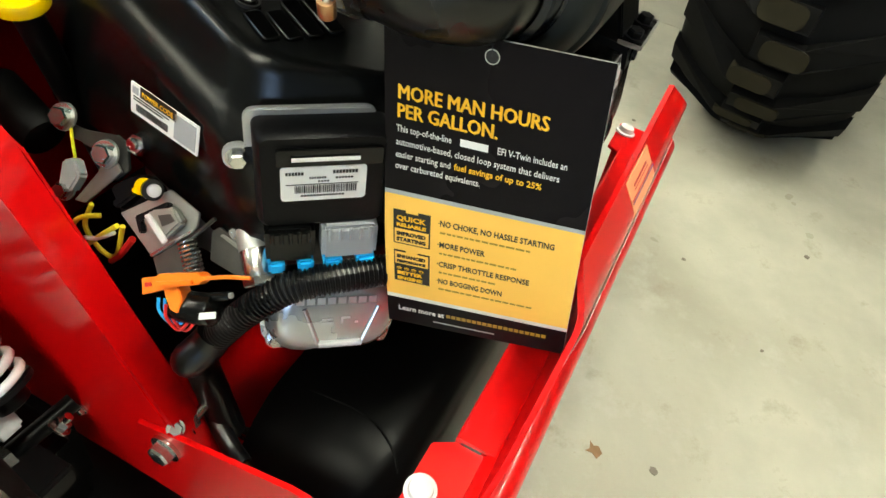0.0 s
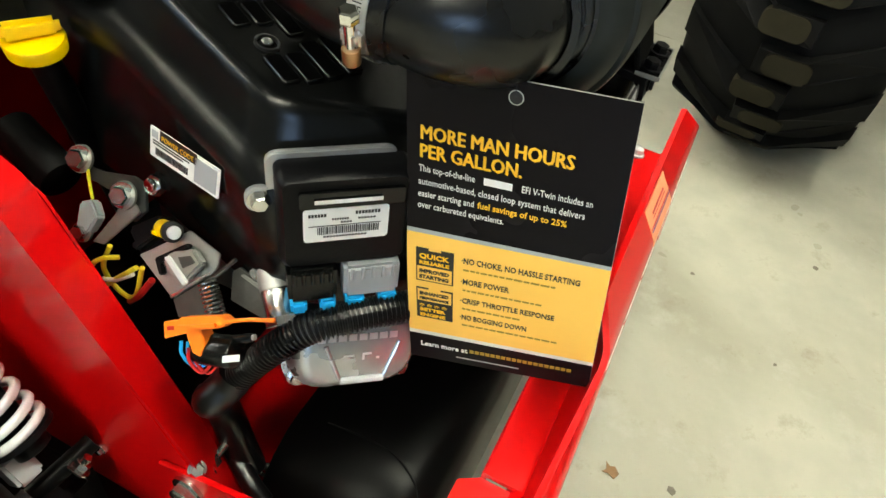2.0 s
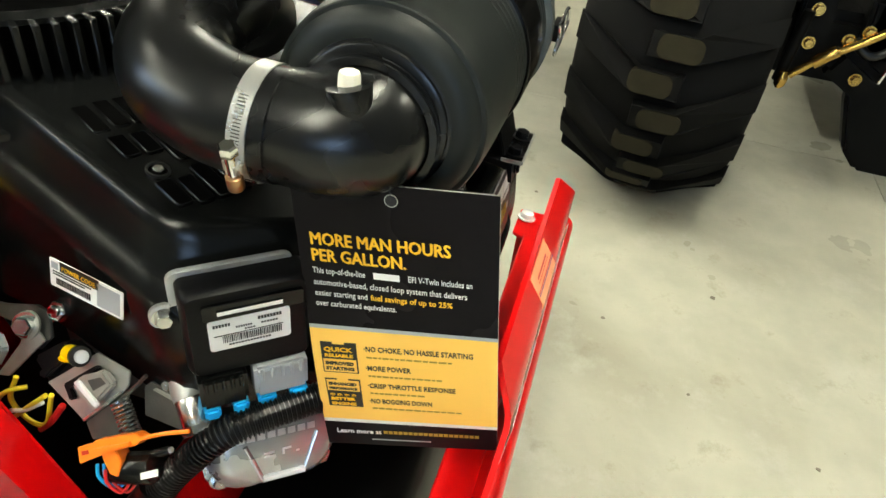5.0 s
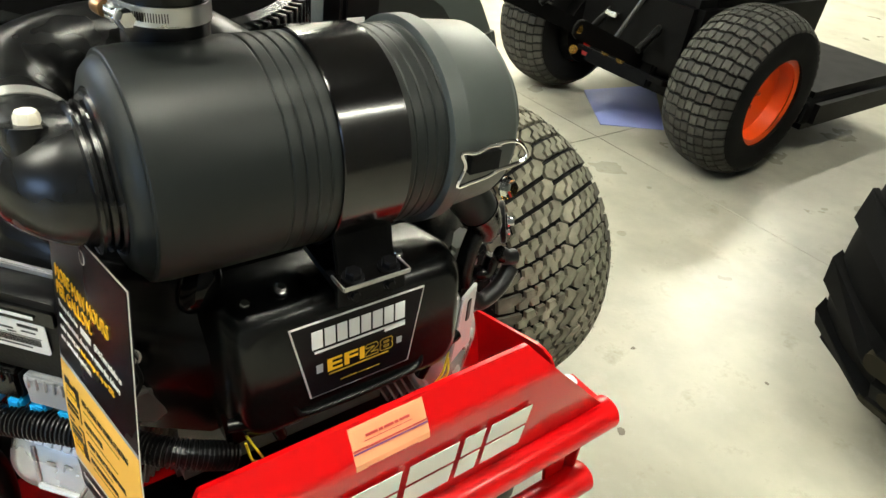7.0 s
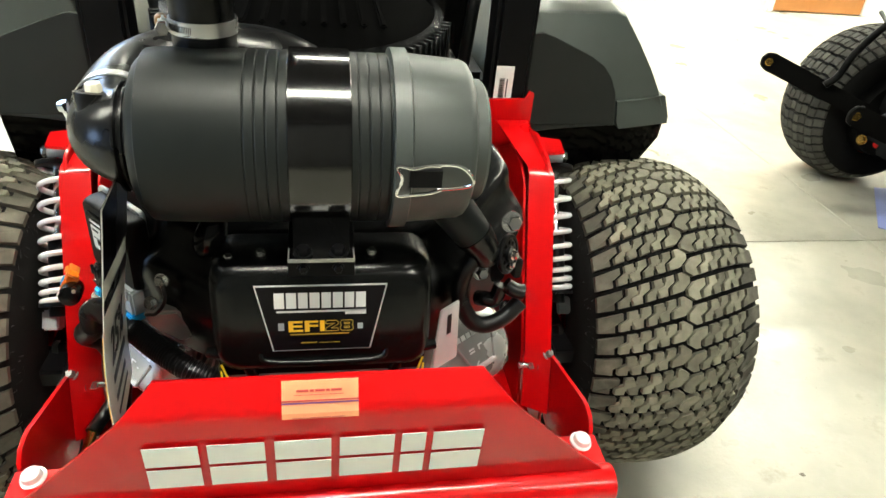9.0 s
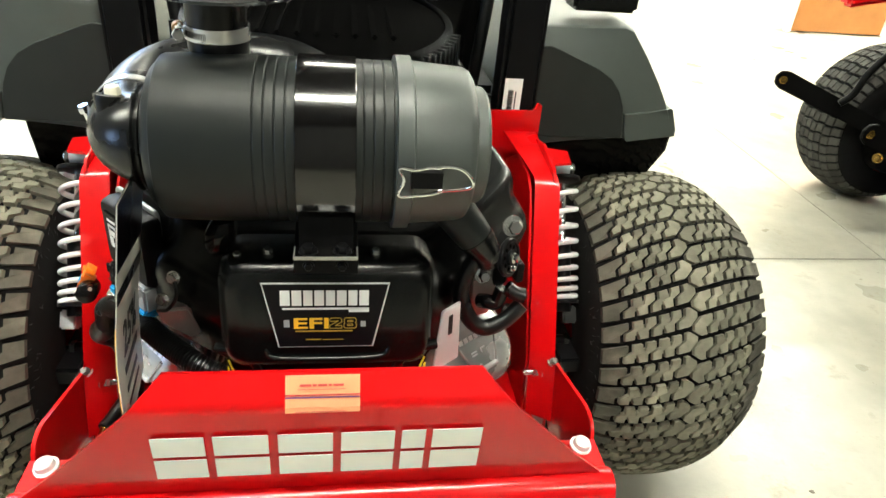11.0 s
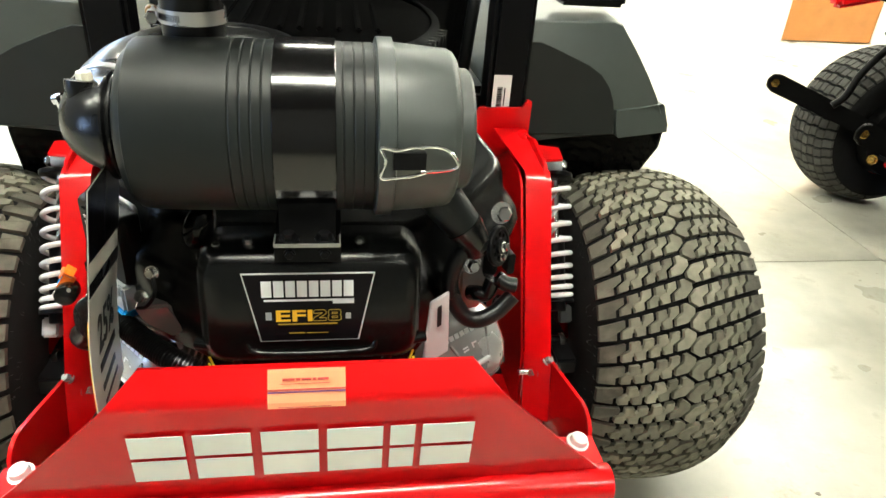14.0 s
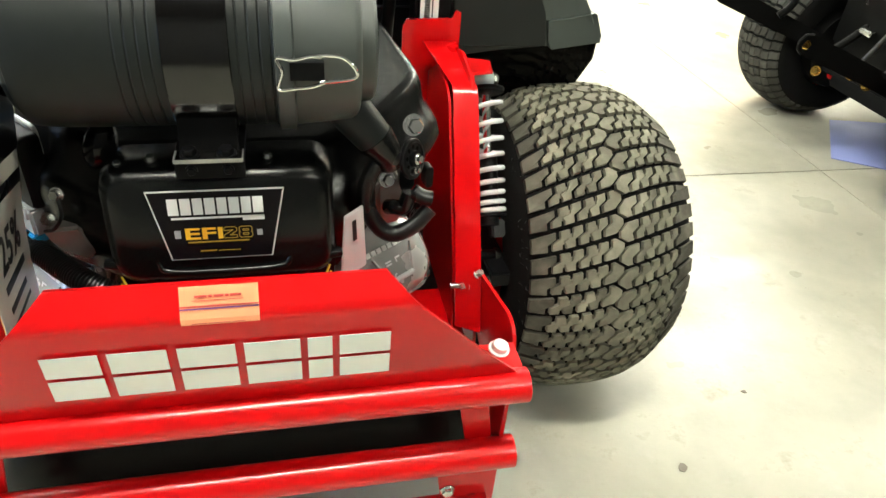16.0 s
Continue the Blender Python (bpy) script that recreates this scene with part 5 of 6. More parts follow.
part("orange_strap", tube(bmesh.new(), [(-0.2955, 0.2375, 0.6275), (-0.2899, 0.2207, 0.6348), (-0.2852, 0.2019, 0.6411)], 0.0015, seg=8), ORANGE, HARN, "orange strap")
part("plug", cyl(bmesh.new(), (-0.3025, 0.2618, 0.589), (-0.2965, 0.229, 0.5985), 0.0125, bevel=0.002), PLASTIC, HARN, "black plug")
part("plug_latch", cyl(bmesh.new(), (-0.2935, 0.2383, 0.604), (-0.287, 0.2214, 0.6113), 0.0035, bevel=0.0008), PLASTIC, HARN)
part("plug_terminal", cyl(bmesh.new(), (-0.2893, 0.2265, 0.6095), (-0.2865, 0.2194, 0.6123), 0.0022), ALU, HARN)
leaned_h("plug_tag", [(-0.0069, -0.0012), (-0.0194, 0.0058), (-0.021, 0.0011), (-0.0085, -0.006)], Vector((-0.30, 0.24, 0.6)) + LN * 0.009, 0.001, WHITE, 0.0002)
for k, m in ((0, BLUE), (1, BLUE), (2, RWIRE), (3, RWIRE)):
    d = Vector((0.003 * (k % 2), -0.003 * k, -0.002 * k))
    part("wire", tube(bmesh.new(), [Vector((-0.3115, 0.2672, 0.603)) + d, Vector((-0.316, 0.264, 0.594)) + d, Vector((-0.314, 0.255, 0.584)) + d, Vector((-0.304, 0.248, 0.598)) + d], 0.0013, seg=8), m, HARN)
part("fuel_hose", tube(bmesh.new(), [(-0.275, 0.285, 0.47), (-0.282, 0.268, 0.41), (-0.296, 0.238, 0.392), (-0.305, 0.214, 0.387)], 0.0095), RUBBER, HARN)
part("hose_fitting", cyl(bmesh.new(), (-0.304, 0.216, 0.389), (-0.312, 0.196, 0.362), 0.0062, bevel=0.001), GOLD, HARN, "brass hose fitting")
part("fitting_nut", lathe(bmesh.new(), (-0.3085, 0.205, 0.374), (-0.008, -0.02, -0.027), [(0, 0.0085), (0.008, 0.0085), (0.009, 0.0075)], 6), GOLD, HARN, "brass hexagon nut")
part("fitting_ferrule", cyl(bmesh.new(), (-0.312, 0.196, 0.362), (-0.315, 0.189, 0.352), 0.0095, bevel=0.001), ZINC, HARN)
part("coil_cover", prism(bmesh.new(), [(-0.186, 0.652), (-0.15, 0.655), (-0.135, 0.622), (-0.15, 0.612), (-0.178, 0.632)], (0, 0.12, 0), (1, 0, 0), (0, 0, 1), -0.02, 0.003), GREYSTEEL, HARN, "bare metal plug cover")
part("spark_lead", tube(bmesh.new(), [(-0.16, 0.115, 0.696), (-0.158, 0.108, 0.678), (-0.168, 0.108, 0.662), (-0.18, 0.115, 0.655)], 0.002, seg=8), RUBBER, HARN)
for p in ((-0.16, 0.118, 0.696), (-0.174, 0.118, 0.668)):
    bolt(HARN, p, (-0.3, -1, 0.3), 0.0055, 0.006)

# hoses and pulley on the right side
BRE = thing("breather_hose", (0.2, 0.18, 0.6), "looped black breather hose with a cable sheave", "hose")
part("loop", tube(bmesh.new(), [(0.168, 0.104, 0.744), (0.154, 0.097, 0.732), (0.1448, 0.093, 0.7168), (0.1405, 0.091, 0.6942), (0.1465, 0.090, 0.672), (0.1588, 0.090, 0.653), (0.1735, 0.090, 0.6465), (0.1945, 0.092, 0.6555), (0.212, 0.097, 0.673)], 0.0092, seg=16, ribs=110, depth=0.0001), RUBBER, BRE, smooth=60)
part("inner_hose", tube(bmesh.new(), [(0.168, 0.112, 0.668), (0.174, 0.105, 0.672), (0.184, 0.103, 0.672), (0.190, 0.104, 0.690)], 0.0085, seg=14), RUBBER, BRE)
# sheave seen aslant, with its hub and arm
SA = Vector((0.75, -0.62, 0.22)).normalized()
SC = Vector((0.1915, 0.100, 0.7325))
part("sheave", lathe(bmesh.new(), SC - SA * 0.004, SA, [(0, 0.010), (0, 0.0205), (0.001, 0.0215), (0.0045, 0.0215), (0.0055, 0.0205), (0.006, 0.0175), (0.0045, 0.0165), (0.0045, 0.009), (0.0075, 0.0085), (0.0078, 0.0)], 40), SATIN, BRE, "black cable sheave", smooth=30)
# Sheave holes are flat discs in painted shade.
for k in range(9):
    a = 2 * math.pi * k / 9
    o = SC + basis(SA) @ Vector((0.0128 * math.cos(a), 0.0128 * math.sin(a), 0.0008))
    part("sheave_hole", lathe(bmesh.new(), o - SA * 0.0006, SA, [(0, 0.0022), (0.0006, 0.0022)], 10), GAPSHADE, BRE)
bolt(BRE, SC + SA * 0.0038, SA, 0.0045, 0.005, CHROME)
bolt(BRE, SC + SA * 0.003 - Vector((0, 0, 0.0125)), SA, 0.0032, 0.004, CHROME)
part("lever_arm", prism(bmesh.new(), rounded(0.017, 0.044, 0.007, 5, 0.190, 0.702), (0, 0.104, 0), (1, 0.1, 0), (0, 0, 1), -0.012, 0.003), SATIN, BRE)
part("boot", tube(bmesh.new(), [(0.193, 0.100, 0.694), (0.203, 0.097, 0.688), (0.213, 0.096, 0.686)], 0.0085, seg=16), RUBBER, BRE)
part("boot_end", prism(bmesh.new(), rounded(0.009, 0.026, 0.003, 3, 0.2185, 0.6875), (0, 0.094, 0), (1, 0.2, 0), (0, 0, 1), -0.016, 0.002), SATIN, BRE)
part("drain_spout", tube(bmesh.new(), [(0.112, 0.104, 0.806), (0.128, 0.100, 0.786), (0.143, 0.097, 0.768), (0.152, 0.096, 0.757)], lambda f: 0.0225 - 0.004 * f, seg=24), CANISTER, BRE, "tapered black drain spout")
part("spout_lip", tube(bmesh.new(), [(0.150, 0.0962, 0.7595), (0.156, 0.0955, 0.752), (0.163, 0.096, 0.741), (0.166, 0.099, 0.728)], lambda f: 0.0205 - 0.007 * f, seg=24), RUBBER, BRE)
for p, r in (((0.1654, 0.108, 0.7049), 0.0065), ((0.1998, 0.105, 0.6592), 0.0065), ((0.1905, 0.106, 0.768), 0.0085)):
    bolt(BRE, p, (0.2, -1, 0.3), r, 0.009, CHROME)
part("head_casting", prism(bmesh.new(), [(0.155, 0.690), (0.182, 0.705), (0.192, 0.672), (0.186, 0.64), (0.158, 0.634)], (0, 0.122, 0), (1, 0, 0), (0, 0, 1), -0.03, 0.005), GREYSTEEL, BRE)
for s in (-1, 1):
    for pts in ([(0.085 * s, 0.05, 0.60), (0.092 * s, 0.045, 0.62), (0.10 * s, 0.05, 0.64)], [(0.088 * s, 0.052, 0.60), (0.098 * s, 0.045, 0.615), (0.101 * s, 0.05, 0.632)]):
        part("ignition_wire", tube(bmesh.new(), pts, 0.0012, seg=6), YWIRE, BRE, "yellow ignition wire")

# ---- air cleaner ----
AY, AZ, AR = 0.119, 0.852, 0.0776
AIR = thing("air_cleaner", (0, AY, AZ - AR), "charcoal cylindrical air cleaner canister with gloss black strap and grey lid", "air cleaner")
prof = [(0.0, 0.030), (0.0, 0.0560), (0.0005, 0.0605), (0.0025, 0.0655), (0.0065, 0.0695), (0.0095, 0.0715), (0.0100, 0.0742), (0.0108, 0.0751), (0.013, 0.0757), (0.024, 0.0767), (0.045, 0.0774), (0.062, AR)]
for s in (0.093, 0.187):
    for g in range(4):
        prof += [(s + 0.009 * g, AR), (s + 0.009 * g + 0.0012, AR - 0.0008), (s + 0.009 * g + 0.0024, AR)]
prof += [(0.219, AR)]
part("canister", lathe(bmesh.new(), (-0.157, AY, AZ), (1, 0, 0), prof, 96), CANISTER, AIR, "charcoal canister body", smooth=30)
part("outlet_neck", lathe(bmesh.new(), (-0.1605, AY, AZ), (1, 0, 0), [(0, 0.036), (0, 0.0495), (0.001, 0.0515), (0.003, 0.052), (0.0036, 0.0545), (0.006, 0.055)], 64), RUBBER, AIR, "stepped outlet neck", smooth=30)
part("lid", lathe(bmesh.new(), (0.0, AY, AZ), (1, 0, 0), [(0.060, AR + 0.003), (0.061, AR + 0.0055), (0.075, AR + 0.0055), (0.0765, AR + 0.001), (0.126, AR - 0.003), (0.131, AR - 0.0055), (0.134, AR - 0.010), (0.135, 0.058), (0.146, 0.057), (0.149, 0.054), (0.150, 0.0)], 96), LIDGREY, AIR, "dark grey canister lid", smooth=30)
strap = part("strap", lathe(bmesh.new(), (-0.028, AY, AZ), (1, 0, 0), [(0, AR - 0.001), (0, AR + 0.0022), (0.0008, AR + 0.003), (0.0522, AR + 0.003), (0.053, AR + 0.0022), (0.053, AR - 0.001)], 96, cap=False), STRAPBLACK, AIR, "gloss black mounting strap")
part("strap_leg", box(bmesh.new(), (-0.0015, 0.053, 0.790), (0.05, 0.004, 0.06), Matrix.Rotation(-0.3, 3, "X"), 0.001), DARKBODY, AIR)
bk = part("strap_bracket", rings(bmesh.new(), [[(x, 0.092, 0.778), (x, 0.042, 0.772), (x, 0.038, 0.770), (x, 0.036, 0.7535), (x, 0.039, 0.7535), (x, 0.042, 0.766), (x, 0.092, 0.772)] for x in (-0.0310, 0.0280)]), SATIN, AIR)
part("bolt_plate", box(bmesh.new(), (-0.0015, 0.0395, 0.7735), (0.056, 0.018, 0.003), bevel=0.0008), STRAPBLACK, bk)
for c, d in (((-0.0015, 0.0299, 0.7738), (0.0568, 0.0012, 0.0034)), ((-0.0301, 0.0395, 0.7738), (0.0012, 0.018, 0.0034)), ((0.0271, 0.0395, 0.7738), (0.0012, 0.018, 0.0034))):
    part("bright_edge", box(bmesh.new(), c, d), GREYSTEEL, bk, "bare cut steel edge")
for x in (-0.0175, 0.0135):
    bolt(bk, (x, 0.0395, 0.775), (0, -0.1, 1), 0.0065, 0.006, SATIN)
    bolt(bk, (x, 0.037, 0.7615), (0, -1, 0.05), 0.004, 0.003, SATIN)
part("canister_foot", box(bmesh.new(), (-0.001, 0.10, 0.772), (0.05, 0.05, 0.014), bevel=0.002), SATIN, AIR)
# wire latch
lat = part("latch", rings(bmesh.new(), [[Vector((x, AY - (AR + d) * math.cos(a), AZ + (AR + d) * math.sin(a))) for d in (0.004, 0.012)] + [Vector((x, AY - (AR + d) * math.cos(b), AZ + (AR + d) * math.sin(b))) for d in (0.012, 0.004)] for x, a, b in ((0.072, -0.07, 0.10), (0.100, -0.07, 0.10))]), SATIN, AIR, "black latch plate")


def on_can(x, a, d=0.012):
    return Vector((x, AY - (AR + d) * math.cos(a), AZ + (AR + d) * math.sin(a)))


for pts in ([(0.098, 0.15), (0.088, 0.155), (0.075, 0.125), (0.062, 0.145), (0.066, 0.02), (0.062, -0.155), (0.076, -0.15), (0.090, -0.13), (0.100, -0.09)], [(0.094, 0.16), (0.104, 0.165), (0.114, 0.15), (0.122, 0.09), (0.127, 0.0), (0.124, -0.05), (0.112, -0.075), (0.096, -0.09)]):
    part("latch_wire", tube(bmesh.new(), [on_can(*p) for p in pts], 0.0016, seg=8, n=5), CHROME, lat, "bright wire bail")
# elbow and hose from the end of the canister
EZ = AZ - 0.002
part("elbow", tube(bmesh.new(), [(-0.150, AY, EZ), (-0.160, AY, EZ), (-0.169, AY + 0.002, EZ), (-0.178, AY + 0.010, EZ), (-0.185, AY + 0.025, EZ), (-0.189, AY + 0.045, EZ + 0.001), (-0.191, AY + 0.062, EZ + 0.001)], lambda f: 0.047 - 0.0115 * f, seg=48), RUBBER, AIR, "black rubber elbow", smooth=60)
for x in (-0.1635, -0.1695):
    part("elbow_bead", lathe(bmesh.new(), (x - 0.002, AY, EZ), (1, 0, 0), [(0, 0.044), (0.001, 0.0485), (0.003, 0.0485), (0.004, 0.044)], 48, cap=False), RUBBER, AIR)
part("hose", tube(bmesh.new(), [(-0.191, AY + 0.045, EZ + 0.001), (-0.192, AY + 0.065, EZ + 0.002), (-0.192, AY + 0.092, EZ + 0.005), (-0.182, AY + 0.124, EZ + 0.012), (-0.155, AY + 0.145, EZ + 0.020), (-0.11, AY + 0.152, EZ + 0.026), (-0.05, AY + 0.158, EZ + 0.02), (0.0, AY + 0.175, EZ - 0.01)], 0.0375, seg=32), RUBBER, AIR, "smooth black intake hose")
boss = part("boss", lathe(bmesh.new(), (-0.196, 0.1145, 0.859), (0.004, 0.010, 0.047), [(0, 0.0), (0.0008, 0.0045), (0.003, 0.0075), (0.009, 0.0105), (0.020, 0.0128), (0.029, 0.014), (0.0315, 0.014), (0.032, 0.008)], 32), RUBBER, AIR)

part("restriction_cap", lathe(bmesh.new(), (-0.191, 0.122, 0.887), (0, 0, 1), [(0, 0.0075), (0.008, 0.0072), (0.0105, 0.006), (0.011, 0)], 8), KNOB, boss, "ivory plastic cap")


def clamp(centre, axis, r, screw_angle, name="hose_clamp"):
    """A worm-drive clamp: slotted band, housing and screw."""
    axis = Vector(axis).normalized()
    q = basis(axis)
    c = Vector(centre)
    band = part(name, lathe(bmesh.new(), c - axis * 0.006, axis, [(0, r), (0, r + 0.0012), (0.012, r + 0.0012), (0.012, r)], 64, cap=False), CLAMPSTEEL, AIR, "bright worm-drive hose clamp")
    d = q @ Vector((math.cos(screw_angle), math.sin(screw_angle), 0))
    tan = axis.cross(d)
    m = Matrix((axis, d, tan)).transposed()
    part("worm_housing", box(bmesh.new(), c + d * (r + 0.0045), (0.013, 0.0085, 0.013), m, 0.003, 3), CLAMPSTEEL, band)
    part("worm_sleeve", cyl(bmesh.new(), c + d * (r + 0.006) - tan * 0.006, c + d * (r + 0.006) - tan * 0.017, 0.0055, bevel=0.001), BRONZE, band, "bronze coloured sleeve")
    bm = bmesh.new()
    p = c + d * (r + 0.006)
    cyl(bm, p - tan * 0.012, p + tan * 0.016, 0.0035, seg=14)
    lathe(bm, p + tan * 0.012, tan, [(0, 0.006), (0.006, 0.006), (0.0075, 0.0048)], 6)
    part("worm_screw", bm, CHROME, band)
    for k in range(16):
        a = screw_angle + 0.3 + k * 0.055
        e = q @ Vector((math.cos(a), math.sin(a), 0))
        part("band_slot", box(bmesh.new(), c + e * (r + 0.0012), (0.0055, 0.0005, 0.0006), Matrix((axis, e, axis.cross(e))).transposed()), INK, band, smooth=0)
    return band


clamp((-0.1915, AY + 0.06, EZ + 0.001), (-0.03, 1, 0.05), 0.0377, -0.25)
# inlet stack on top of the canister
part("pre_cleaner", lathe(bmesh.new(), (-0.093, 0.15, 0.972), (0, 0, 1), [(0, 0.028), (0.006, 0.05), (0.008, 0.069), (0.011, 0.0715), (0.018, 0.0715), (0.03, 0.065), (0.09, 0.058), (0.10, 0.05), (0.103, 0)], 64), CHROME, AIR, "bright steel pre-cleaner rim")
part("inlet_neck", cyl(bmesh.new(), (-0.10, 0.15, 0.905), (-0.10, 0.15, 0.976), 0.0275), RUBBER, AIR)
clamp((-0.10, 0.15, 0.944), (0, 0, 1), 0.0278, -1.35)

# ---- hanging tag ----
TTL, TTR, TBL = Vector((-0.1873, 0.166, 0.812)), Vector((-0.1714, 0.0252, 0.8335)), Vector((-0.215, 0.138, 0.574))
TU = (TTR - TTL).normalized()
TV = (TTL - TBL)
TV = (TV - TU * TV.dot(TU)).normalized()
TN = TU.cross(TV)
TW, TH = 0.1433, 0.239
TO = TTL - TV * TH
TAG = thing("hang_tag", TO, "black and amber printed card sales tag hanging on a cord", "tag")


def tag_at(x, y):
    return TO + TU * (x * TW) + TV * (y * TH)


def card(x0, x1, y0, y1, lift, material, name, thick=0.0005, label=""):
    """A strip of the card, divided finely enough to curl."""
    rows = []
    n, m = 12, 14
    for j in range(m + 1):
        y = y0 + (y1 - y0) * j / m
        front = [tag_at(x0 + (x1 - x0) * i / n, y) + TN * (lift + thick) for i in range(n + 1)]
        back = [tag_at(x0 + (x1 - x0) * i / n, y) + TN * lift for i in reversed(range(n + 1))]
        rows.append(front + back)
    bm = rings(bmesh.new(), rows, cap=False)
    return part(name, bm, material, TAG, label, smooth=0)


card(0, 1, 0, 1, -0.0006, CARDWHITE, "card", 0.0006)
card(0.001, 0.999, 0.512, 0.999, 0.0002, CARDBLACK, "black_top")
card(0.001, 0.999, 0.125, 0.498, 0.0002, CARDGOLD, "amber_panel")
card(0.001, 0.999, 0.498, 0.512, 0.0002, GREYCON, "grey_rule")
card(0.001, 0.999, 0.001, 0.11, 0.0002, CARDBLACK, "black_foot")
card(0.001, 0.999, 0.11, 0.125, 0.0002, SILVERINK, "silver_rule")
part("eyelet", lathe(bmesh.new(), tag_at(0.490, 0.955) + TN * 0.0005, TN, [(0, 0.0048), (0.0004, 0.0047), (0.0005, 0.0042), (0.0002, 0.004)], 28, cap=False), CARDWHITE, TAG)
part("eyelet_hole", lathe(bmesh.new(), tag_at(0.490, 0.955) + TN * 0.0006, TN, [(0, 0.0042), (0.0003, 0.0042)], 24), INK, TAG)
part("cord", tube(bmesh.new(), [tag_at(0.490, 0.955) + TN * 0.001, tag_at(0.490, 1.0) + TN * 0.002, (-0.180, 0.100, 0.86), (-0.178, 0.112, 0.895)], 0.0003, seg=6), INK, TAG)


def tag_words(text, x, y, size, material, width=None, bold=0.0):
    return words(TAG, text, tag_at(x, y), TU, TV, size, material, "lettering", 0.0009, width, bold)


for dx, lift in ((0.0, 0.0009), (0.0005, 0.00125), (0.001, 0.0016)):
    words(TAG, "MORE MAN HOURS", tag_at(0.062, 0.794) + TU * dx, TU, TV, 0.0136, YELLOW, "lettering", lift, 0.0995)
    words(TAG, "PER GALLON.", tag_at(0.060, 0.740) + TU * dx, TU, TV, 0.0136, YELLOW, "lettering", lift, 0.068)
tag_words("This top-of-the-line", 0.060, 0.697, 0.0068, WHITE, 0.039)
bars(TAG, [(0.375 * TW, 0.695 * TH, 0.019, 0.005)], TO, TU, TV, WHITE, "brand_bar", 0.0009)
tag_words("EFI V-Twin includes an", 0.55, 0.697, 0.0068, WHITE, 0.0455)
tag_words("automotive-based, closed loop system that delivers", 0.058, 0.657, 0.0068, WHITE, 0.1125)
tag_words("easier starting and", 0.057, 0.619, 0.0068, WHITE, 0.0395)
tag_words("fuel savings of up to 25%", 0.352, 0.619, 0.0068, YELLOW, 0.0600, 0.0001)
tag_words("over carbureted equivalents.", 0.056, 0.583, 0.0068, WHITE, 0.0608)
for k, (big, w) in enumerate((("NO CHOKE, NO HASSLE STARTING", 0.0835), ("MORE POWER", 0.0355), ("CRISP THROTTLE RESPONSE", 0.0695), ("NO BOGGING DOWN", 0.0505))):
    y = (0.421, 0.346, 0.273, 0.206)[k]
    tag_words("\u00b7" + big, 0.288, y, 0.0066, INK, w, 0.00012)
    small, run, wr = [], 0.0, random.Random(30 + k)
    while run < w * (0.8, 1.6, 0.55, 1.35)[k]:
        step = wr.uniform(0.002, 0.006)
        small.append((0.30 * TW + run, (y - 0.026) * TH, step, 0.0013))
        run += step + 0.0011
    for one in small:
        bars(TAG, [one], TO, TU, TV, GOLDINK, lift=0.0009)
tag_words("Learn more at", 0.064, 0.058, 0.0066, WHITE, 0.038, 0.0001)
for k in range(19):
    bars(TAG, [(0.345 * TW + 0.0042 * k, 0.061 * TH, 0.0033, 0.0032)], TO, TU, TV, GOLDINK, "web_bar", 0.0009)
bars(TAG, [(0.27 * TW, 0.028 * TH, 0.05, 0.001)], TO, TU, TV, GREYCON, lift=0.0009)
for y, inv in ((0.33, True), (0.185, False)):
    x0, y0 = 0.05 * TW, y * TH
    card(x0 / TW, (x0 + 0.0285) / TW, y, y + 0.0265 / TH, 0.0008, INK, "badge_box", 0.0003)
    for dx in (0.0, 0.0190):
        card((x0 + dx) / TW, (x0 + dx + 0.0095) / TW, y + 0.0265 / TH, y + 0.0285 / TH, 0.0008, INK, "badge_corner", 0.0003)
    half = (0.001, 0.013) if inv else (0.0165, 0.0275)
    card((x0 + 0.001) / TW, (x0 + 0.0275) / TW, y + half[0] / TH, y + half[1] / TH, 0.0011, CARDGOLD, "badge_panel", 0.0003)
    rows = (("QUICK", 0.0205, 0.0055, YELLOW, 0.018), ("RELIABLE", 0.0155, 0.0038, YELLOW, 0.018), ("IMPROVED", 0.008, 0.0042, INK, 0.018), ("STARTING", 0.003, 0.0042, INK, 0.018)) if inv else (("ENHANCED", 0.0225, 0.0038, INK, 0.018), ("PERFORMANCE", 0.0182, 0.003, INK, 0.018), ("* * * *", 0.0095, 0.006, YELLOW, 0.017), ("BETTER", 0.007, 0.004, YELLOW, 0.016), ("ENGINE", 0.002, 0.004, YELLOW, 0.016))
    for text, dy, size, m, w in rows:
        words(TAG, text, TO + TU * (x0 + 0.0027) + TV * (y0 + dy), TU, TV, size, m, "lettering", 0.0018, w * 1.26, 0.00018)
# reverse of the card
BO = TO + TU * TW - TN * 0.0012
BUU = -TU
part("reverse_black", prism(bmesh.new(), [(0.0, 0.74 * TH), (TW, 0.66 * TH), (TW, TH), (0.0, TH)], BO, BUU, TV, 0.0003), CARDBLACK, TAG, smooth=0)
part("reverse_stripe", prism(bmesh.new(), [(0.0, 0.60 * TH), (TW, 0.52 * TH), (TW, 0.58 * TH), (0.0, 0.66 * TH)], BO, BUU, TV, 0.0003), CARDBLACK, TAG, smooth=0)
words(TAG, "25%", BO + BUU * 0.03 + TV * 0.30 * TH, BUU, TV, 0.05, INK, "lettering", 0.0006, 0.08, 0.001)
bars(TAG, [(0.03, 0.22 * TH, 0.08, 0.008), (0.03, 0.14 * TH, 0.07, 0.006), (0.03, 0.08 * TH, 0.075, 0.004)], BO, BUU, TV, INK, lift=0.0006)
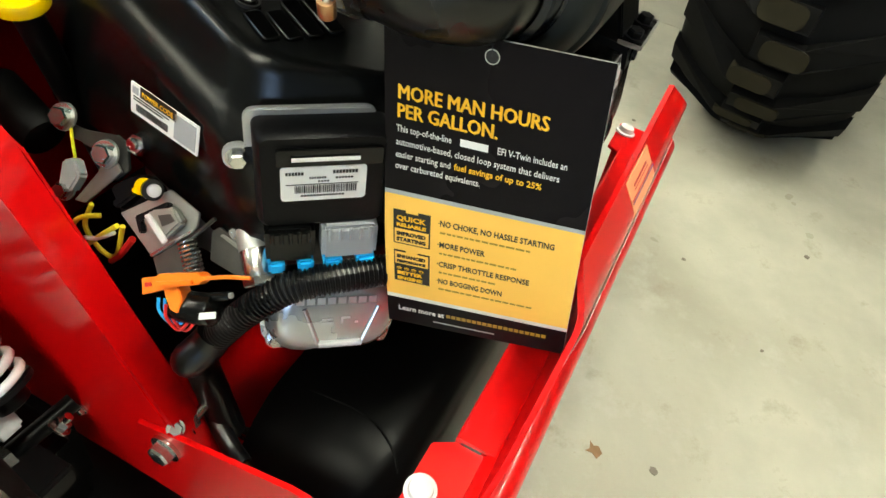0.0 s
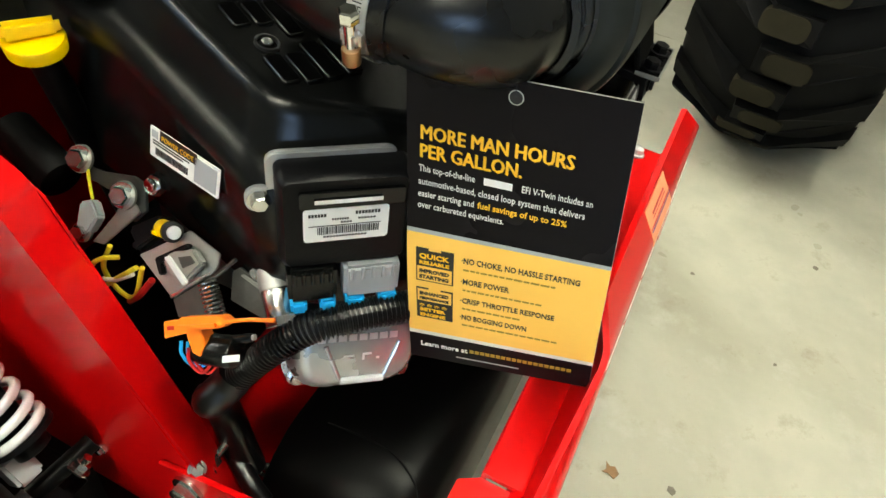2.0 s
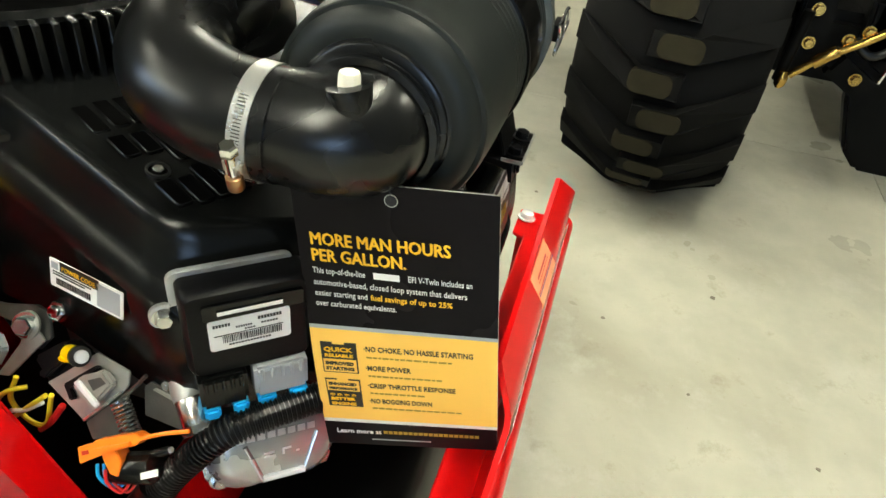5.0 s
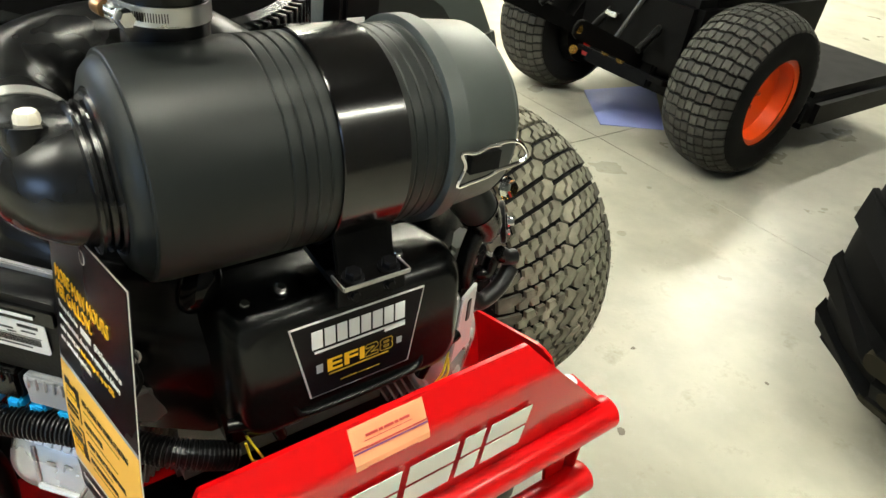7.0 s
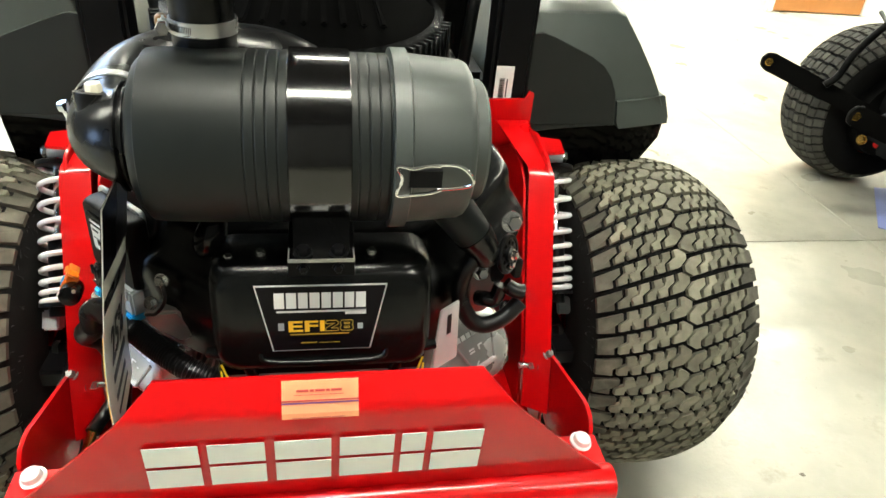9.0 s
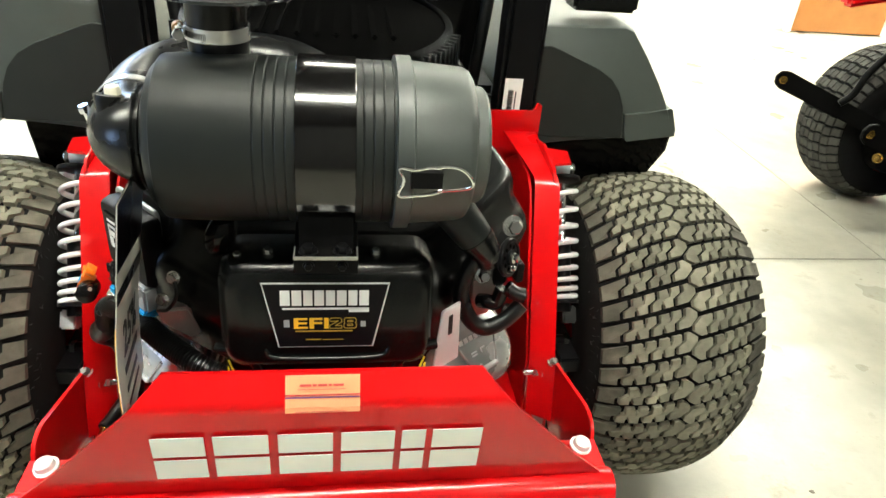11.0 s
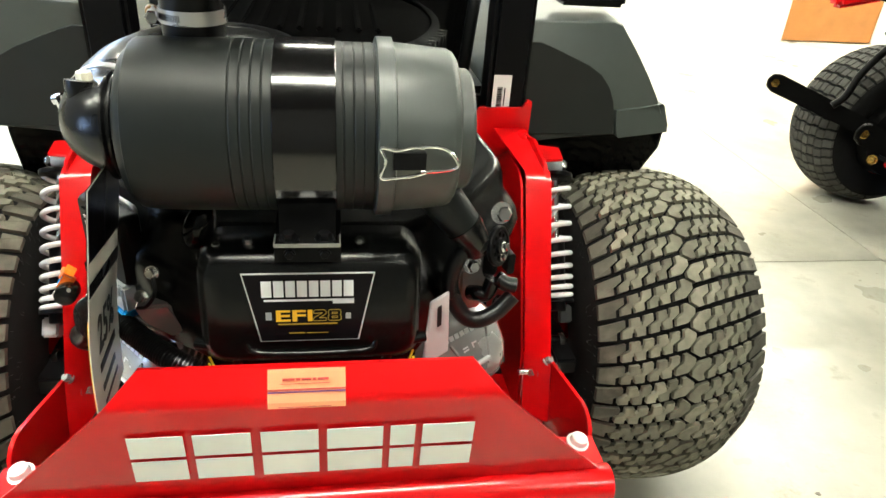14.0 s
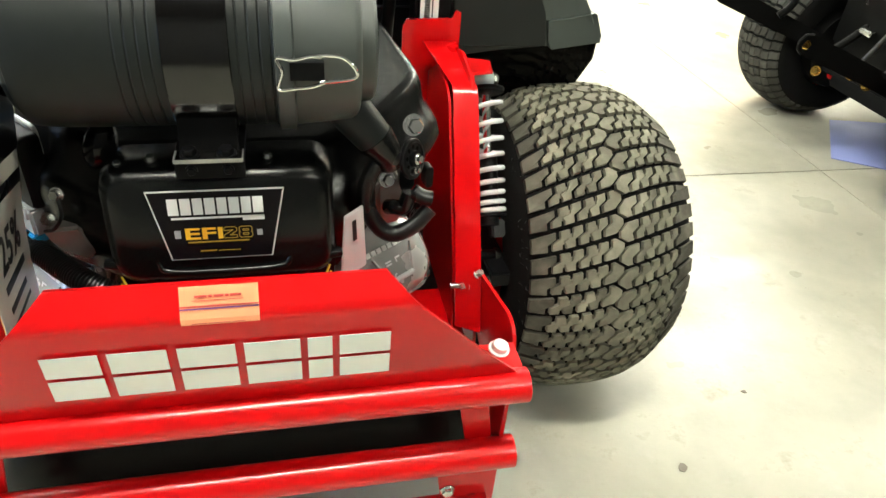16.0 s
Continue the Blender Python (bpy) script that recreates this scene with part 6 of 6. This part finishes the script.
# the card's lower corner curls forwards and its foot bends in
for ch in TAG.children:
    for v in ch.data.vertices:
        p = v.co + OFFSET[TAG.name] - TO
        a, b = p.dot(TU) / TW, p.dot(TV) / TH
        k = max(0.0, 1 - a) * max(0.0, 1 - b) ** 2
        v.co -= TV * (TH * 0.024 * a * min(1.0, max(0.0, (b - 0.45) / 0.2)))
        v.co += (TN * 0.006 - TV * 0.008) * k - TN * (0.011 * max(0.0, (0.45 - b) / 0.45) ** 1.7)

# ---- the other machines ----
MOW = thing("parked_mower", (2.38, 1.43, 0.2), "black zero-turn mower with orange wheel rims", "mower")
MOW.location += Vector((-0.045, -0.046, 0.002))
# Deck is added, mostly unseen, to shade the floor under the mower.
part("cutting_deck", box(bmesh.new(), (3.0, 1.43, 0.2), (0.9, 1.2, 0.16), bevel=0.04, seg=3), DARKBODY, MOW)
part("under_guard", box(bmesh.new(), (2.36, 1.43, 0.24), (0.42, 0.6, 0.14), bevel=0.02), DARKBODY, MOW)
part("chassis", box(bmesh.new(), (2.55, 1.43, 0.42), (0.95, 0.56, 0.3), bevel=0.03), DARKBODY, MOW)
part("engine_guard", box(bmesh.new(), (2.42, 1.43, 0.72), (0.5, 0.6, 0.36), bevel=0.04, seg=3), DARKBODY, MOW)
part("final_drive", lathe(bmesh.new(), (2.19, 1.70, 0.303), (0, 1, 0), [(0, 0.08), (0.01, 0.15), (0.06, 0.16), (0.10, 0.16)], 32), DARKBODY, MOW)
part("tail_lamp", box(bmesh.new(), (2.15, 1.30, 0.52), (0.03, 0.06, 0.06), bevel=0.01), RED, MOW, "small red reflector")
part("axle_tube", cyl(bmesh.new(), (2.19, 1.0, 0.303), (2.19, 1.9, 0.303), 0.05), DARKBODY, MOW)
part("body_panel", box(bmesh.new(), (2.75, 1.43, 0.98), (0.7, 0.6, 0.2), bevel=0.06, seg=4), RED, MOW, "red body panel")
part("hitch_plate", box(bmesh.new(), (2.2, 1.43, 0.22), (0.3, 0.46, 0.02), Matrix.Rotation(0.25, 3, "Y"), 0.004), DARKBODY, MOW)
for y, z, dx in ((1.372, 0.442, 0.0), (1.796, 0.483, -0.055)):
    bm = bmesh.new()
    p, q = Vector((1.70 + dx, y, z)), Vector((2.15 + dx, y - (0.02 if y < 1.5 else 0.12), z - 0.17))
    d = (q - p).normalized()
    side = Vector((0, 1, 0))
    upv = d.cross(side)
    prism(bm, [(0.0, -0.035), ((q - p).length, -0.03), ((q - p).length, 0.03), (0.0, 0.035), (-0.025, 0.025), (-0.035, 0.0), (-0.025, -0.025)], p - side * 0.006, d, upv, 0.012, 0.003)
    arm = part("lift_arm", bm, DARKBODY, MOW, "black flat steel arm")
    bolt(arm, p - side * 0.008 - Vector((0.004, 0, 0)), (-0.4, -1, 0.2), 0.016, 0.012, GOLD)
for y in (1.3, 1.55):
    part("link_rod", cyl(bmesh.new(), (1.98, y, 0.36), (2.45, y, 0.72), 0.014), DARKBODY, MOW)
part("cable", tube(bmesh.new(), [(2.08, 1.86, 0.66), (2.05, 1.7, 0.60), (2.1, 1.55, 0.48), (2.2, 1.45, 0.42)], 0.008), RUBBER, MOW)
part("guard_tube", tube(bmesh.new(), [(2.12, 1.69, 0.74), (1.993, 1.69, 0.67), (1.896, 1.69, 0.556), (1.862, 1.69, 0.469), (1.83, 1.70, 0.43)], 0.013), DARKBODY, MOW)
part("red_handle", box(bmesh.new(), (1.68, 1.57, 0.818), (0.16, 0.06, 0.05), Matrix.Rotation(-0.2, 3, "Y"), 0.014, 3), RED, MOW, "red plastic handle")
part("handle_bar", tube(bmesh.new(), [(1.73, 1.57, 0.83), (1.80, 1.56, 0.81), (1.85, 1.55, 0.76), (2.1, 1.5, 0.66), (2.3, 1.48, 0.62)], 0.014), DARKBODY, MOW)
part("red_guard", box(bmesh.new(), (2.10, 1.60, 0.25), (0.02, 0.12, 0.07), bevel=0.006), RED, MOW, "red guard plate")
for p in ((2.03, 1.401, 0.287), (2.03, 1.481, 0.293), (2.04, 1.66, 0.24)):
    bolt(MOW, p, (-1, -0.5, 0.3), 0.014, 0.012, GOLD)
part("cross_plate", box(bmesh.new(), (2.10, 1.45, 0.26), (0.04, 0.34, 0.12), Matrix.Rotation(0.25, 3, "Y"), 0.01), DARKBODY, MOW)
part("gas_strut", cyl(bmesh.new(), (2.0, 1.46, 0.30), (2.08, 1.37, 0.60), 0.009), DARKSTEEL, MOW)
part("clevis", box(bmesh.new(), (2.06, 1.52, 0.43), (0.03, 0.06, 0.02), bevel=0.004), ZINC, MOW)
for y in (0.965, 1.89):
    wheel("mower_wheel", MOW, (2.19, y, 0.303), -math.pi / 2, 0.305, 0.27, 0.045, 0.165, RIMO, grid_tread, "square-block tyre on an orange rim", DULLTREAD)

TRA = thing("compact_tractor", (1.9, -0.6, 0.3), "black compact loader tractor chassis with yellow-zinc fittings", "tractor")
TRA.location += Vector((-0.10, -0.015, 0.0))
part("axle_housing", box(bmesh.new(), (1.86, -0.62, 0.44), (0.24, 0.6, 0.2), bevel=0.03), DARKBODY, TRA)
part("side_frame", box(bmesh.new(), (1.95, -0.85, 0.72), (0.5, 0.4, 0.6), bevel=0.02), DARKBODY, TRA)
part("knuckle_plate", box(bmesh.new(), (1.66, -0.50, 0.56), (0.05, 0.085, 0.30), Matrix.Rotation(-0.12, 3, "X"), 0.008), DARKBODY, TRA)
part("spindle", cyl(bmesh.new(), (1.62, -0.465, 0.36), (1.62, -0.475, 0.56), 0.016), DARKBODY, TRA)
part("lower_arm", box(bmesh.new(), (1.68, -0.66, 0.40), (0.08, 0.16, 0.09), Matrix.Rotation(0.5, 3, "X"), 0.02), DARKBODY, TRA)
part("stand_leg", prism(bmesh.new(), [(-0.64, 0.60), (-1.0, 0.60), (-1.0, 0.10), (-0.80, 0.10), (-0.74, 0.16), (-0.68, 0.32)], (1.70, 0, 0), (0, 1, 0), (0, 0, 1), 0.06, 0.012), DARKBODY, TRA)
for z in (0.16, 0.30):
    bolt(TRA, (1.694, -0.88, z + 0.1), (-1, 0, 0.1), 0.011, 0.012, DARKBODY)
part("steering_rod", tube(bmesh.new(), [(1.60, -0.485, 0.385), (1.60, -0.55, 0.45), (1.60, -0.62, 0.50), (1.61, -0.70, 0.56)], 0.011), GOLD, TRA, "yellow-zinc steering rod")
part("rod_sleeve", cyl(bmesh.new(), (1.60, -0.53, 0.43), (1.60, -0.58, 0.475), 0.017, bevel=0.002), GOLD, TRA, "yellow-zinc sleeve")
part("ball_joint", lathe(bmesh.new(), (1.60, -0.47, 0.345), (0, 0, 1), [(0, 0.008), (0.01, 0.016), (0.03, 0.018), (0.05, 0.010)], 16), GOLD, TRA)
for y, z in ((-0.505, 0.475), (-0.495, 0.565), (-0.60, 0.50), (-0.64, 0.53), (-0.66, 0.40)):
    bolt(TRA, (1.625, y, z), (-1, 0, 0.1), 0.013, 0.014, GOLD)
part("oil_hose", tube(bmesh.new(), [(1.64, -0.62, 0.50), (1.63, -0.67, 0.47), (1.64, -0.72, 0.50), (1.66, -0.76, 0.6)], 0.012), RUBBER, TRA)
part("bright_rod", cyl(bmesh.new(), (1.63, -0.72, 0.40), (1.64, -0.76, 0.62), 0.006), CHROME, TRA)


def lug_tread(R, W, drop):
    """Chevron lugs that reach past the middle from alternate sides."""
    bm = bmesh.new()
    rows = 16
    pitch = 2 * math.pi * R / rows
    for k in range(rows):
        for side in (-1, 1):
            s0 = k * pitch + (0.5 * pitch if side > 0 else 0)
            w = pitch * 0.165
            lug(bm, [(side * -0.05, s0 - w), (side * 0.055, s0 - w), (side * 0.075, s0 - w * 0.8), (side * W * 0.53, s0 + pitch * 0.3), (side * W * 0.53, s0 + pitch * 0.72), (side * 0.075, s0 + w * 1.5), (side * 0.055, s0 + w), (side * -0.05, s0 + w)][::side], R, W, drop, 0.03)
    return bm


TW_ = wheel("tractor_wheel", TRA, (1.585, -0.166, 0.458), -math.pi / 2 - 0.10, 0.44, 0.43, 0.06, 0.2, DARKBODY, lug_tread, "large industrial tyre with chunky lugs", BLACKTYRE)
TW_.data.materials[0] = BLACKTYRE
TR, TPITCH = 0.44, 2 * math.pi * 0.44 / 16
OFFSET[TW_.name] = Vector((0, 0, 0))
for k in range(32):
    s0, side = 0.5 * k * TPITCH, (1 if k % 2 else -1)
    bm = bmesh.new()
    lug(bm, [(x + side * 0.022, y + s0) for x, y in rounded(0.105, TPITCH * 0.31, 0.02, 4)], TR, 0.43, 0.06, 0.0318)
    part("lug_crown", bm, PADRUBBER, TW_, smooth=0)
# Belly box and hood are unseen, added to shade the floor by the tractor.
part("belly_guard", box(bmesh.new(), (2.57, -0.85, 0.36), (0.9, 0.78, 0.3), bevel=0.03), DARKBODY, TRA)
part("hood", box(bmesh.new(), (2.4, -0.88, 1.22), (1.7, 0.84, 0.56), bevel=0.09, seg=4), DARKBODY, TRA)

# Unseen arched slab, added over the wheel to shade its tyre.
part("wheel_fender", rings(bmesh.new(), [[(1.62 + 0.64 * math.cos(radians(d)), y, 0.43 + 0.64 * math.sin(radians(d))) for d in range(50, 131, 8)] + [(1.62 + 0.655 * math.cos(radians(d)), y, 0.43 + 0.655 * math.sin(radians(d))) for d in range(130, 49, -8)] for y in (-0.47, 0.17)]), DARKBODY, TRA)
# Blue daylight on the concrete, put in as a thin coloured patch.
BLUEPATCH = bmesh.new()
prism(BLUEPATCH, [(1.99, 1.372), (2.222, 1.691), (2.652, 1.612), (2.23, 1.222)], (0, 0, 0.001), (1, 0, 0), (0, 1, 0), 0.003)
tagged(part("plastic_sheet", BLUEPATCH, BLUEDAYLIGHT, None, smooth=0), "pale blue daylight under the parked mower, painted as a thin patch", "sheet")

# ---- litter on the floor ----
lf = bmesh.new()
prism(lf, [(-0.012, -0.008), (0.002, -0.014), (0.012, -0.004), (0.008, 0.004), (0.014, 0.012), (0.0, 0.008), (-0.008, 0.014), (-0.006, 0.002)], (0.154, -0.117, 0.001), (1, 0, 0), (0, 1, 0.05), 0.0012)
tagged(part("leaf", lf, LEAF, None, smooth=0), "small dry brown leaf on the concrete", "leaf")
CH = random.Random(11)
for x, y, r in ((0.906, -0.408, 0.007), (0.171, -0.219, 0.008), (0.766, 0.185, 0.01), (0.55, -0.35, 0.004), (1.0, 0.35, 0.006), (1.2, 0.1, 0.005), (0.45, -0.6, 0.005), (0.72, -0.15, 0.005)):
    bm = bmesh.new()
    prism(bm, [(r * CH.uniform(0.6, 1.3) * math.cos(a), r * CH.uniform(0.6, 1.3) * math.sin(a)) for a in [k * 0.9 for k in range(7)]], (x, y, 0.0), (1, 0, 0), (0, 1, 0), 0.0015)
    tagged(part("debris", bm, SPOT, None, smooth=0), "dark crumb of dirt on the concrete floor", "debris", group="dirt on the floor")
